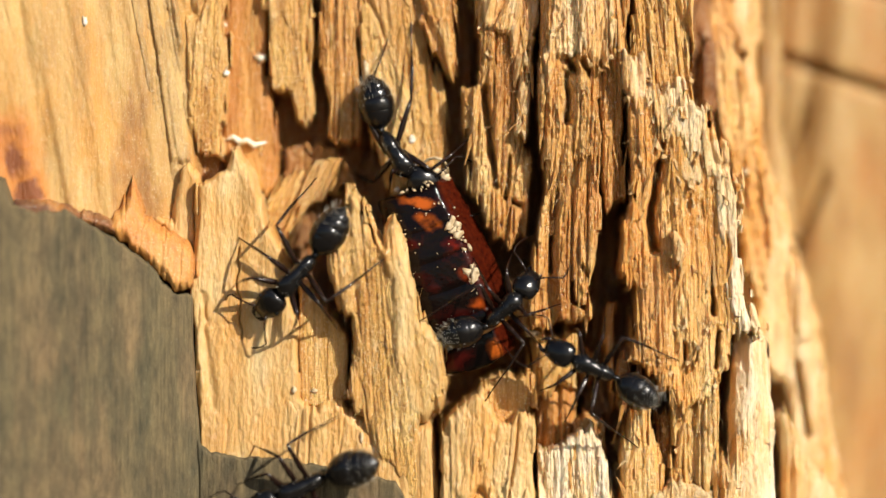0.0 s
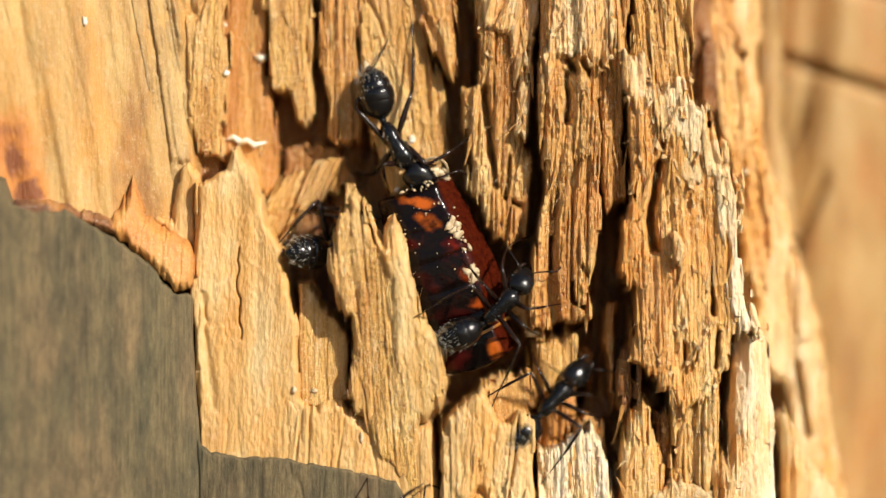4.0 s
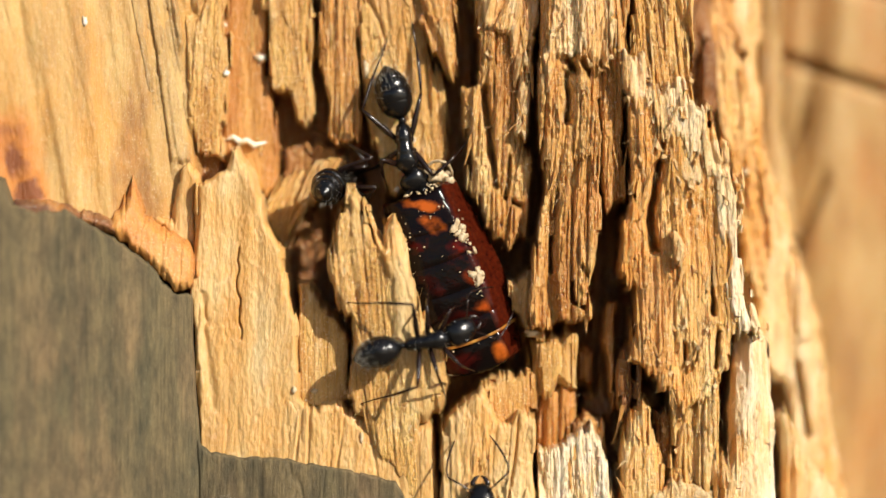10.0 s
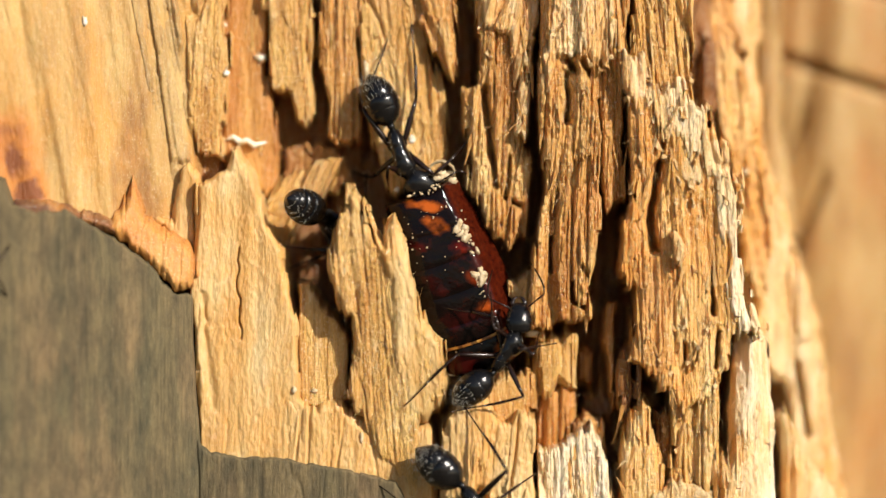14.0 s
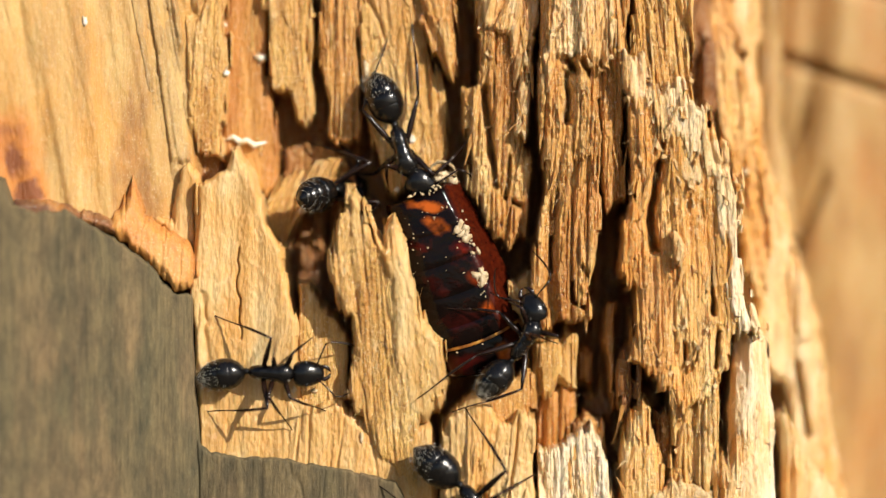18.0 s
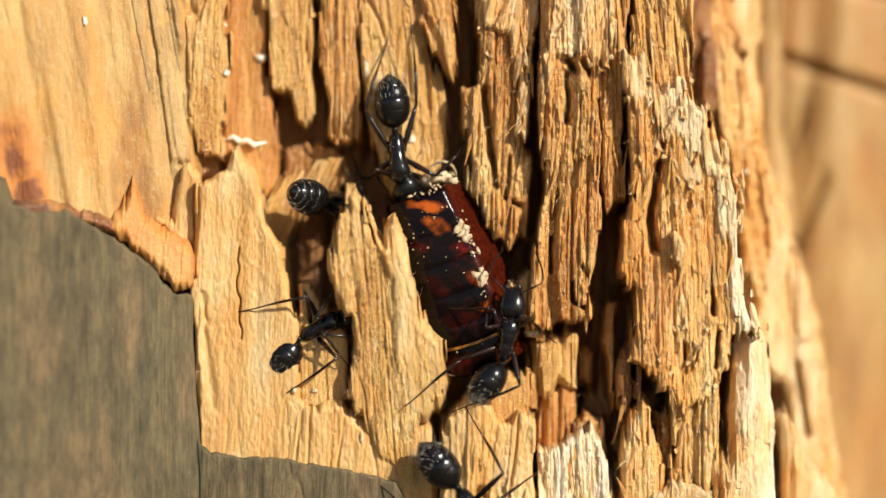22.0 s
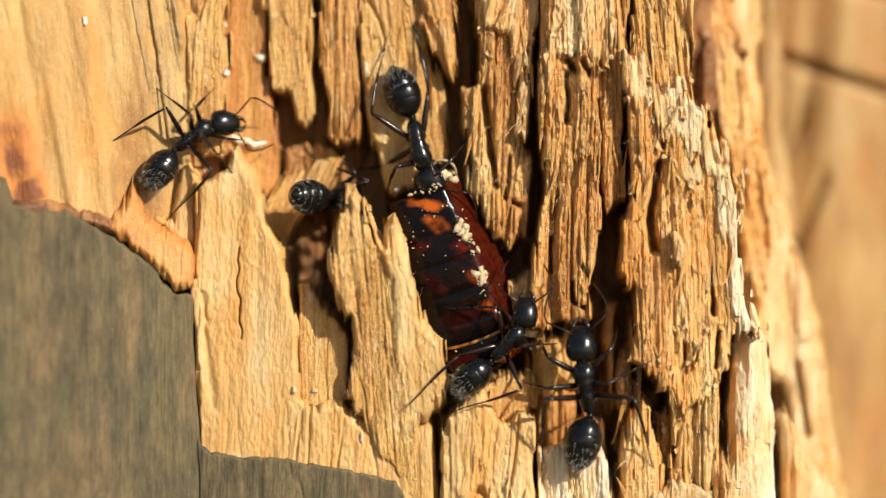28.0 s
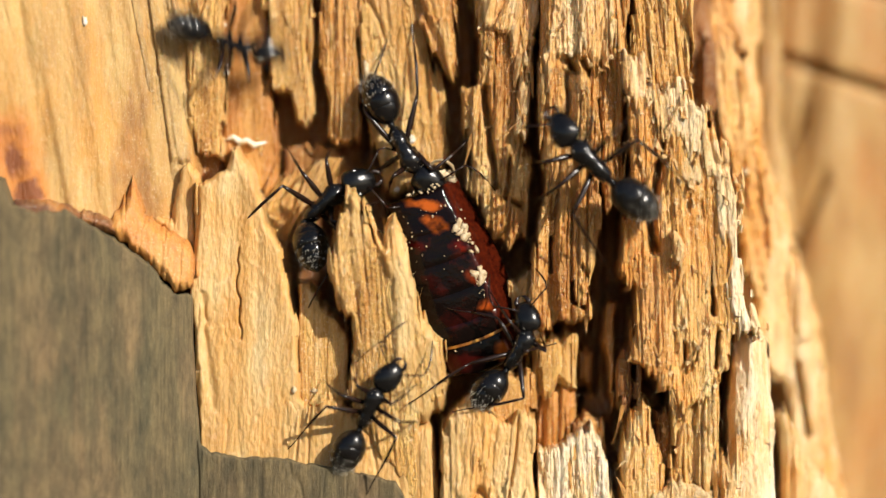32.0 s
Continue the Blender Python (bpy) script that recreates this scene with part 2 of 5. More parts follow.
def splintered(x, z, rough, s, step=1.0):
    """Height of broken wood in mm."""
    xw = x + 0.9 * vnoise(x / 4, z / 9, s) + 0.12 * vnoise(x / 0.7, z / 3.5, s + 1) + 0.03 * vnoise(x / 0.2, z / 0.8, s + 2)
    zj = z + 1.6 * vnoise(x / 0.30, z / 6, s + 3) + 0.7 * vnoise(x / 0.11, z / 3, s + 4)
    zj = zj + 2.2 * vnoise(x / 0.8, z / 7, s + 16)
    h = step * (0.85 * cells(xw, zj, 2.3, 13, s + 6) + 0.46 * cells(xw, zj, 0.83, 5.5, s + 7) + 0.24 * cells(xw, zj, 0.31, 2.3, s + 8))
    h += 0.40 * vnoise(x / 1.8, z / 6, s + 9) + 0.10 * vnoise(xw / 0.45, z / 3.5, s + 10) + 0.08 * vnoise(xw / 0.17, z / 1.6, s + 11)
    # crumbled grain
    h += step * (0.16 * vnoise(x / 0.8, z / 2.4, s + 17) + 0.10 * vnoise(x / 0.36, z / 0.9, s + 18) + 0.09 * vnoise(x / 0.2, z / 0.3, s + 19))
    h += 0.05 * cells(xw + 0.4 * z * 0.02, zj * 1.3, 0.13, 1.3, s + 13) + 0.10 * vnoise(x / 0.11, z / 0.26, s + 12) + 0.10 * vnoise(x / 0.17, z / 0.36, s + 24)
    # drying cracks that run with the grain
    c = np.abs(vnoise(xw / 1.5, z / 11, s + 14) - 0.5)
    h -= step * 1.1 * np.exp(-((c / 0.035) ** 2)) * np.clip(3 * vnoise(x / 3, z / 4, s + 15) - 1.2, 0, 1)
    return rough * h


def ribbed(x, z, s):
    """Long narrow ribs along the grain with sharp furrows, snapped here and there."""
    xw = x + 0.30 * vnoise(x / 2.1, z / 12, s + 40) + 0.05 * vnoise(x / 0.5, z / 2.5, s + 41)
    h = np.zeros(x.shape)
    for w, l, amp, k in ((0.95, 14, 0.75, 42), (0.42, 8, 0.42, 44), (0.19, 4.5, 0.24, 46)):
        h -= amp * np.clip(1 - np.abs(vnoise(xw / w, z / l, s + k) - 0.5) / 0.16, 0, 1)
    h += 0.30 * vnoise(xw / 0.6, z / 5, s + 48) + 0.35 * (cells(xw, z + 1.2 * vnoise(x / 0.3, z / 4, s + 49), 0.62, 6.5, s + 50) - 0.5)
    return h + 0.13 * vnoise(x / 0.17, z / 0.30, s + 51) + 0.10 * vnoise(x / 0.10, z / 0.22, s + 52) + 0.12 * vnoise(x / 0.32, z / 0.5, s + 53)


def outside(px, pz, poly):
    """Signed distance to a closed outline, positive inside."""
    best = np.full(px.shape, 1e9)
    inside = np.zeros(px.shape, bool)
    n = len(poly)
    for i in range(n):
        ax, az = poly[i]
        bx, bz = poly[(i + 1) % n]
        ex, ez = bx - ax, bz - az
        t = np.clip(((px - ax) * ex + (pz - az) * ez) / (ex * ex + ez * ez + 1e-12), 0, 1)
        best = np.minimum(best, (px - ax - t * ex) ** 2 + (pz - az - t * ez) ** 2)
        if abs(ez) > 1e-12:
            inside ^= ((az > pz) != (bz > pz)) & (px < ex * (pz - az) / ez + ax)
    d = np.sqrt(best)
    return np.where(inside, d, -d)


def grid_mesh(name, X, Y, Z, keep, smooth=True):
    """A sheet of quads over a grid of points, where keep is true."""
    quad = keep[:-1, :-1] & keep[1:, :-1] & keep[:-1, 1:] & keep[1:, 1:]
    idx = np.arange(X.size).reshape(X.shape)
    q = np.stack([idx[:-1, :-1], idx[:-1, 1:], idx[1:, 1:], idx[1:, :-1]], -1)[quad]
    used = np.unique(q)
    remap = np.zeros(X.size, np.int64)
    remap[used] = np.arange(used.size)
    q = remap[q]
    co = np.stack([X.ravel()[used], Y.ravel()[used], Z.ravel()[used]], 1) * MM
    me = bpy.data.meshes.new(name)
    me.vertices.add(len(co))
    me.vertices.foreach_set("co", co.ravel())
    me.loops.add(q.size)
    me.loops.foreach_set("vertex_index", q.ravel())
    me.polygons.add(len(q))
    me.polygons.foreach_set("loop_start", np.arange(0, q.size, 4))
    me.polygons.foreach_set("use_smooth", np.full(len(q), smooth))
    me.update(calc_edges=True)
    return me


SOLID = []


def slab(name, outline, y, material, parent, rough=1.0, seed=1, drop=5.0, lean=0.0, tip=0.0, bow=0.0, ragged=1.0,
         soft=0.35, cell=0.065, step=1.0, groove=0.0, ribs=0.0, cracks=(), label=""):
    """A piece of broken wood: outline on the plan, its depth y, drop to what lies behind, lean of the grain,
    tip and bow of its face (mm a mm to the right and down), ragged edges;
    cracks: half width, depth and the places along each."""
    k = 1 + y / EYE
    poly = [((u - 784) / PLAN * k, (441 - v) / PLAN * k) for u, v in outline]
    xs, zs = [p[0] for p in poly], [p[1] for p in poly]
    x0, x1, z0, z1 = min(xs) - 0.6, max(xs) + 0.6, min(zs) - 1.2, max(zs) + 1.2
    X, Z = np.meshgrid(np.arange(x0, x1, cell), np.arange(z0, z1, cell * 1.4))
    G = X - lean * Z
    sd = outside(X, Z, poly)
    sd = sd + ragged * (0.55 * (vnoise(G / 0.5, Z / 3.0, seed + 20) - 0.5) + 0.30 * (vnoise(G / 0.16, Z / 1.4, seed + 21) - 0.5)
                        + 0.35 * (cells(G, Z, 0.4, 2.5, seed + 22) - 0.5))
    h = splintered(G, Z, rough, seed, step) + groove * (0.6 * vnoise(G / 1.3, Z / 45, seed + 30) + 0.4 * vnoise(G / 0.6, Z / 25, seed + 31))
    if ribs:
        h = h + ribs * ribbed(G, Z, seed)
    for wide, deep, *way in cracks:
        J = X + 0.25 * (vnoise(X / 0.5, Z / 0.7, seed + 60) - 0.5)
        gap = np.full(X.shape, 1e9)
        for (ua, va), (ub, vb) in zip(way, way[1:]):
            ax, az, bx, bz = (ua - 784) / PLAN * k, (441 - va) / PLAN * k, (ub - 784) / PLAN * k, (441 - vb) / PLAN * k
            f = np.clip(((J - ax) * (bx - ax) + (Z - az) * (bz - az)) / ((bx - ax) ** 2 + (bz - az) ** 2), 0, 1)
            gap = np.minimum(gap, np.hypot(J - ax - f * (bx - ax), Z - az - f * (bz - az)))
        h = h - deep * np.exp(-((gap / (wide * (0.6 + 0.8 * vnoise(X / 1.5, Z / 2.5, seed + 61)))) ** 2))
    cx, cz = (x0 + x1) / 2, (z0 + z1) / 2
    h = h - tip * (X - cx) - bow * (cz - Z)
    round_off = np.clip(sd / soft, 0, 1)
    h = h - (1 - round_off) ** 2 * soft * 1.3
    fall = np.clip(-sd / 0.17, 0, 1)
    Y = y - h + fall * drop
    me = grid_mesh(name, X, Y, Z + LIFT, sd > -0.17 - 1.6 * cell, step < 0.3 or material not in (TAN, RIDGE, CREAM, STRAW, BROWN, RIM, WHITE))
    me.materials.append(material)
    ob = part(name, me, None, parent, label)
    SOLID.append(ob)
    return ob


# ---- ground and stump ----
def ground():
    m, nt, b = shader("dry_soil", 0.9)
    n = noise_node(nt, 60, 6, 0.7)
    nt.links.new(ramp(nt, n, [(0.3, (0.09, 0.065, 0.04)), (0.7, (0.22, 0.17, 0.11))]), b.inputs["Base Color"])
    bump(nt, b, [(n, 0.004, 0.6)])
    me = mesh_of("ground", [(-400, -400, 0), (400, -400, 0), (400, 400, 0), (-400, 400, 0)], [(0, 1, 2, 3)], False)
    tagged(part("ground", me, m), "dry brown soil under the stump", "ground", kind="structure")


ground()
stump = thing("tree_stump", (-0.03, 0.05, 0), "rotten pale tree stump with splintered wood and grey weathered skin", "tree stump")


def on_stump(ob):
    ob.matrix_parent_inverse = Matrix.Translation(stump.location).inverted()
    return ob


def chunk(name, outline, y, material, **more):
    return on_stump(slab(name, outline, y, material, stump, **more))


def ease(v, a, b):
    t = min(1.0, max(0.0, (v - a) / (b - a)))
    return t * t * (3 - 2 * t)


def trunk_body():
    """The solid rest of the stump, hollowed behind the broken face, with a broken top."""
    verts, faces, sides, rows = [], [], 140, 96
    for i in range(rows + 1):
        z = 284.0 * i / rows
        for k in range(sides):
            a = 2 * math.pi * k / sides
            c, s = math.cos(a), math.sin(a)
            r = 1 + 0.012 * math.sin(5 * a + 1) + 0.008 * math.sin(13 * a + z / 60) + 0.10 * max(0, 1 - z / 90) ** 2
            x = -34 + 56 * r * math.copysign(abs(c) ** 0.75, c)
            y = 62 + 50 * r * math.copysign(abs(s) ** 0.75, s)
            if s < 0:
                y -= (11.5 + 9 * ease(-x, 8, 40)) * abs(s) ** 0.75 * (1 - ease(x, -46, -41) * ease(z, 217, 221))
            x += 0.5 * noise.noise(Vector((a * 9, z / 25, 1)))
            top = 7 * noise.noise(Vector((x / 5, y / 5, 3))) + 4 * noise.noise(Vector((x / 2, y / 2, 5))) if i == rows else 0
            verts.append((x * MM, y * MM, (z + top) * MM))
    for i in range(rows):
        for k in range(sides):
            j = (k + 1) % sides
            faces.append((i * sides + k, i * sides + j, (i + 1) * sides + j, (i + 1) * sides + k))
    verts.append((-0.034, 0.062, 0.27))
    for k in range(sides):
        faces.append((rows * sides + k, rows * sides + (k + 1) % sides, len(verts) - 1))
    on_stump(part("trunk", mesh_of("trunk", verts, faces), GREY, stump, "grey weathered trunk"))


trunk_body()
W0, W1, V0, V1 = -260, 1330, -330, 1210
# the heart of the cavity, its dark brown taking in the shade of the hole
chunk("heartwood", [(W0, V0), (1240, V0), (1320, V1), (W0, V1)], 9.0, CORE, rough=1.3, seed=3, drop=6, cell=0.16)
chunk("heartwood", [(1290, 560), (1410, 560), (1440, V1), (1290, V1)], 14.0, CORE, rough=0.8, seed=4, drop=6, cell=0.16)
# upper face, from the pale fracture to the crack
chunk("fracture_face", [(W0, V0), (338, V0), (335, 60), (350, 300), (352, 470), (300, 520), (180, 470), (60, 440), (-40, 400), (W0, 300)],
      -2.3, SMOOTH, rough=0.42, groove=0.9, seed=11, lean=-0.17, tip=0.5, ragged=0.5, soft=0.6, step=0.14, cell=0.09, drop=7)
chunk("fibrous_strip", [(95, V0), (182, V0), (218, 0), (252, 200), (276, 345), (258, 352), (230, 306), (206, 326), (192, 200), (158, 0)], 0.3, DULL, rough=0.35, groove=1.3, seed=10, lean=-0.17, tip=0.5, step=0.15, ragged=0.5, soft=1.5, ribs=0.22, cell=0.08)
chunk("fibrous_strip", [(178, V0), (332, V0), (338, 60), (349, 292), (336, 300), (322, 296), (314, 345), (304, 384), (290, 366), (274, 345), (250, 200), (214, 0)], 1.9, DULL, rough=0.4, groove=1.3, seed=9, lean=-0.15, tip=0.42, step=0.2, ragged=0.7, soft=1.0, ribs=0.3, cell=0.08,
      cracks=((0.16, 1.2, (262, 60), (272, 110)), (0.2, 0.9, (318, 0), (330, 120), (346, 280))))
chunk("fibre_column", [(330, V0), (396, V0), (398, 120), (400, 215), (392, 222), (396, 285), (372, 282), (355, 272), (346, 240), (334, 190), (328, 60)], 3.0, STRAW, rough=0.6, seed=12, step=0.6)
chunk("decayed_patch", [(385, V0), (500, V0), (470, 100), (482, 210), (500, 260), (500, 330), (470, 348), (430, 352), (395, 330), (392, 180)], 4.8, ORANGE, rough=0.4, seed=13, step=0.5)
chunk("hanging_sliver", [(462, V0), (552, V0), (553, 90), (556, 200), (540, 222), (522, 218), (512, 165), (492, 172), (474, 160), (468, 60)], 4.2, STRAW, rough=0.5, seed=14, step=0.6)
chunk("hanging_sliver", [(566, V0), (640, V0), (642, 180), (636, 250), (600, 258), (580, 240), (574, 140), (562, 120)], 4.0, TAN, rough=0.5, seed=15, step=0.6, ribs=0.4)
chunk("hanging_sliver", [(634, V0), (745, V0), (758, 60), (784, 180), (792, 260), (776, 330), (690, 345), (655, 250), (640, 120)], 3.9, STRAW, rough=0.5, seed=16, lean=-0.1)
chunk("pointed_sliver", [(722, V0), (806, V0), (806, 60), (800, 145), (784, 128), (764, 92), (742, 40)], 3.1, TAN, rough=0.5, seed=17, lean=-0.2)
chunk("debris_block", [(500, 262), (560, 250), (612, 280), (640, 330), (560, 350), (500, 340)], 6.2, BROWN, rough=0.8, seed=18)
chunk("wood_chip", [(468, 360), (500, 322), (560, 280), (604, 282), (590, 330), (530, 380), (500, 440), (478, 420)], 4.9, STRAW, rough=0.6, seed=19, lean=0.5)
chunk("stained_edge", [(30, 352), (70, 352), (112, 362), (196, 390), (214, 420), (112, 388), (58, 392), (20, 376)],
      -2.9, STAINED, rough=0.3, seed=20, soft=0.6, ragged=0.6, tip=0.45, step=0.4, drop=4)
# the splintered middle
chunk("splintered_block", [(832, V0), (962, V0), (944, 90), (934, 170), (928, 250), (940, 300), (926, 416), (902, 436), (872, 430), (850, 350), (826, 330), (818, 160), (850, 150)],
      2.8, TAN, rough=0.9, seed=21, lean=0.04, step=0.6, ribs=0.48, cracks=((0.2, 1.8, (858, 160), (866, 240), (878, 330)), (0.14, 1.2, (902, 280), (896, 350), (920, 365))))
chunk("splinter_fan", [(836, V0), (970, V0), (958, 40), (935, 78), (938, 180), (930, 252), (916, 236), (908, 130), (890, 60), (850, 40)], 1.5, CREAM, rough=0.6, seed=26, lean=0.2, step=0.5, ribs=0.2)
chunk("splintered_block", [(952, V0), (1090, V0), (1082, 90), (1066, 150), (1062, 300), (1070, 380), (1046, 478), (1030, 470), (1042, 560), (1004, 574), (968, 584), (936, 586), (930, 515), (944, 440), (962, 340), (950, 180)],
      1.0, TAN, rough=0.9, seed=22, lean=0.02, step=0.6, ribs=0.55,
      cracks=((0.26, 2.0, (1004, 108), (1016, 124)), (0.22, 1.6, (1030, 110), (1042, 132)), (0.10, 1.0, (1008, 96), (1014, 96)), (0.2, 1.8, (1004, 130), (1003, 215)), (0.12, 1.5, (1060, 180), (1066, 260)), (0.14, 1.6, (976, 420), (974, 480)), (0.12, 1.6, (1014, 500), (1016, 535), (1034, 545))))
chunk("pale_crust", [(985, V0), (1100, V0), (1092, 60), (1084, 120), (1066, 128), (1040, 100), (1016, 92), (992, 110), (972, 162), (955, 160), (968, 60)],
      0.72, CREAM, rough=0.9, seed=22, lean=0.02, step=0.6, ribs=0.55, ragged=1.4, drop=1.2)
chunk("splintered_block", [(1068, V0), (1128, V0), (1112, 60), (1108, 160), (1100, 350), (1060, 392), (1064, 330), (1062, 200), (1070, 100)], 1.5, TAN, rough=0.9, seed=27, lean=-0.03, step=0.6, ribs=0.7)
chunk("splintered_block", [(1090, V0), (1216, V0), (1222, 130), (1240, 215), (1195, 190), (1150, 150), (1112, 118), (1120, 60)], 1.6, STRAW, rough=0.7, seed=23, lean=-0.1, step=0.6, ribs=0.5)
chunk("hollow_side", [(902, 500), (925, 492), (952, 470), (962, 560), (956, 600), (930, 598), (910, 556)], 1.7, STRAW, rough=0.5, seed=63, step=0.4, ribs=0.4)
chunk("hollow_floor", [(838, 700), (850, 676), (884, 664), (938, 655), (948, 700), (942, 740), (920, 770), (880, 770), (856, 730)], 1.9, STRAW, rough=0.4, seed=64, step=0.3, soft=0.7)
chunk("lower_block", [(936, 598), (966, 594), (1000, 585), (1016, 600), (1022, 690), (990, 690), (966, 708), (952, 702), (942, 660)], 2.1, STRAW, rough=0.45, seed=24, step=0.3, soft=0.8)
chunk("lower_block", [(948, 690), (990, 670), (1020, 670), (1014, 770), (1002, 815), (950, 815)], 3.2, ORANGE, rough=0.5, seed=65, step=0.4, soft=0.6, ribs=0.4)
chunk("brown_lobe", [(1024, 625), (1036, 616), (1048, 630), (1046, 676), (1034, 690), (1026, 668)], 5.0, ORANGE, rough=0.4, seed=28, soft=0.5, step=0.4)
chunk("brown_lobe", [(1010, 748), (1034, 734), (1062, 742), (1068, 790), (1068, 900), (1010, 900)], 2.6, BROWN, rough=0.5, seed=29, soft=0.5, step=0.4)
# the deep lobe's shadow is put in by the dark heart colour
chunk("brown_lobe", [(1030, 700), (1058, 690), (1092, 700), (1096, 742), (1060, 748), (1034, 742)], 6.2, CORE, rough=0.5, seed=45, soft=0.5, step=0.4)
chunk("thin_shard", [(1070, 545), (1086, 540), (1090, 600), (1085, 640), (1080, 690), (1075, 640), (1068, 600)], 3.6, TAN, rough=0.5, seed=25)
chunk("thin_shard", [(1086, 660), (1098, 624), (1118, 612), (1128, 660), (1126, 700), (1108, 722), (1100, 764), (1090, 720)], 1.7, BROWN, rough=0.7, seed=46, ribs=0.5)
# the proud ridge and the flank
chunk("proud_ridge", [(1108, 102), (1150, 140), (1200, 192), (1215, 300), (1208, 500), (1214, 640), (1205, 730), (1190, 690), (1165, 695), (1145, 655), (1112, 640), (1126, 520),
                      (1094, 480), (1102, 400), (1130, 350), (1116, 240)],
      -0.1, RIDGE, rough=0.65, seed=31, lean=-0.02, drop=8, step=0.45, ribs=0.34,
      cracks=((0.3, 2.4, (1170, 290), (1160, 340), (1150, 400), (1160, 440)), (0.12, 1.2, (1172, 250), (1170, 300))))
chunk("ridge_face", [(1185, 185), (1250, 200), (1275, 260), (1300, 320), (1308, 450), (1318, 560), (1300, 600), (1292, 655), (1274, 662), (1262, 700), (1205, 740), (1196, 500), (1190, 300)],
      -0.2, RIDGE, rough=0.6, seed=30, lean=-0.05, tip=0.03, drop=8, step=0.45, ribs=0.2,
      cracks=((0.16, 2.0, (1262, 478), (1262, 555)), (0.14, 1.5, (1270, 590), (1266, 650)), (0.12, 1.2, (1210, 610), (1212, 660)), (0.1, 0.9, (1240, 615), (1222, 655))))
chunk("bleached_flake", [(1176, 258), (1222, 262), (1250, 288), (1242, 324), (1220, 332), (1206, 318), (1194, 300), (1178, 288)], -0.75, CREAM, rough=0.2, step=0.2, seed=40, lean=-0.2, bow=-0.22, drop=2)
chunk("curled_flake", [(1186, 412), (1204, 418), (1216, 445), (1202, 470), (1192, 462)], -1.4, CREAM, rough=0.35, seed=43)
chunk("bleached_rim", [(1108, 98), (1128, 108), (1150, 142), (1190, 148), (1212, 192), (1244, 196), (1254, 244), (1278, 256), (1296, 300), (1310, 360), (1290, 372), (1262, 330), (1240, 292), (1216, 268), (1180, 246), (1156, 215), (1132, 184), (1114, 170)],
      -0.42, RIM, rough=0.6, seed=30, lean=-0.05, soft=0.35, ragged=2.4, drop=1.2, step=0.45, ribs=0.2)
chunk("bleached_rim", [(1262, 326), (1292, 340), (1306, 360), (1310, 440), (1322, 540), (1350, 580), (1310, 604), (1296, 540), (1286, 470), (1272, 400)],
      -0.38, WHITE, rough=0.6, seed=30, lean=-0.05, soft=0.35, ragged=1.4, drop=1.5, step=0.45, ribs=0.2)
chunk("flank", [(1205, V0), (1342, V0), (1346, 120), (1356, 250), (1384, 340), (1404, 420), (1440, 520), (1462, 600), (1466, 690), (1482, 780), (1500, 880), (1524, V1), (1380, V1), (1384, 770), (1396, 736), (1394, 704), (1384, 684), (1360, 676), (1320, 640), (1304, 560), (1300, 500), (1280, 300), (1225, 180)],
      10.5, CREAM, rough=0.6, step=0.6, seed=33, tip=0.25, drop=12, cell=0.11, soft=0.8,
      cracks=((0.35, 2.0, (1290, 60), (1296, 110), (1310, 100)), (0.25, 1.2, (1292, 170), (1284, 200)), (0.25, 1.5, (1412, 650), (1420, 700), (1432, 770))))
chunk("flank_edge", [(1320, V0), (1392, V0), (1390, 120), (1398, 300), (1412, 420), (1330, 400)], 16.5, DULL, rough=0.5, step=0.3, seed=49, tip=0.1, drop=8, soft=1.5, cell=0.14)
chunk("flank_sliver", [(1218, V0), (1298, V0), (1302, 90), (1350, 240), (1372, 420), (1340, 560), (1318, 500), (1290, 280), (1240, 160)], 9.5, RIDGE, rough=0.9, seed=34, lean=-0.1)
chunk("bleached_shelf", [(1308, 562), (1345, 586), (1358, 602), (1363, 650), (1368, 700), (1375, 745), (1368, 800), (1377, 900), (1384, V1), (1240, V1), (1262, 880), (1292, 800), (1288, 720), (1300, 640)], 1.2, WHITE, rough=0.6, step=0.25, groove=0.5, soft=1.1, seed=35, tip=0.1, drop=9, ragged=0.6)
chunk("bleached_shelf", [(1379, 740), (1390, 732), (1412, 760), (1426, 800), (1450, 830), (1472, 850), (1484, 890), (1500, V1), (1390, V1), (1382, 850)], 5.5, CREAM, rough=0.4, step=0.3, soft=1.2, seed=36, tip=0.15, drop=14, ragged=0.6)
chunk("ridge_foot", [(1192, 640), (1262, 650), (1272, 690), (1270, 790), (1258, 850), (1250, 870), (1190, 880), (1186, 840), (1196, 790)], 0.35, STRAW, rough=0.6, seed=37, step=0.4, ribs=0.6)
chunk("shaded_piece", [(1162, 730), (1194, 716), (1198, 770), (1186, 800), (1176, 850), (1160, 812)], 1.6, BROWN, rough=0.5, seed=47, step=0.5)
chunk("ridge_foot", [(1268, 830), (1300, 770), (1322, 752), (1330, V1), (1262, V1)], 0.4, CREAM, rough=0.4, seed=48, step=0.3, soft=1.0)
chunk("brown_block", [(1104, 760), (1118, 724), (1140, 708), (1160, 720), (1166, 780), (1180, 830), (1176, 880), (1150, 900), (1150, V1), (1085, V1), (1098, 800)], 0.0, RIDGE, rough=0.5, seed=38, bow=-0.02, soft=0.8, step=0.4)
chunk("bleached_block", [(1150, 870), (1200, 850), (1260, 870), (1270, V1), (1130, V1)], -0.2, CREAM, rough=0.45, seed=39, step=0.5)
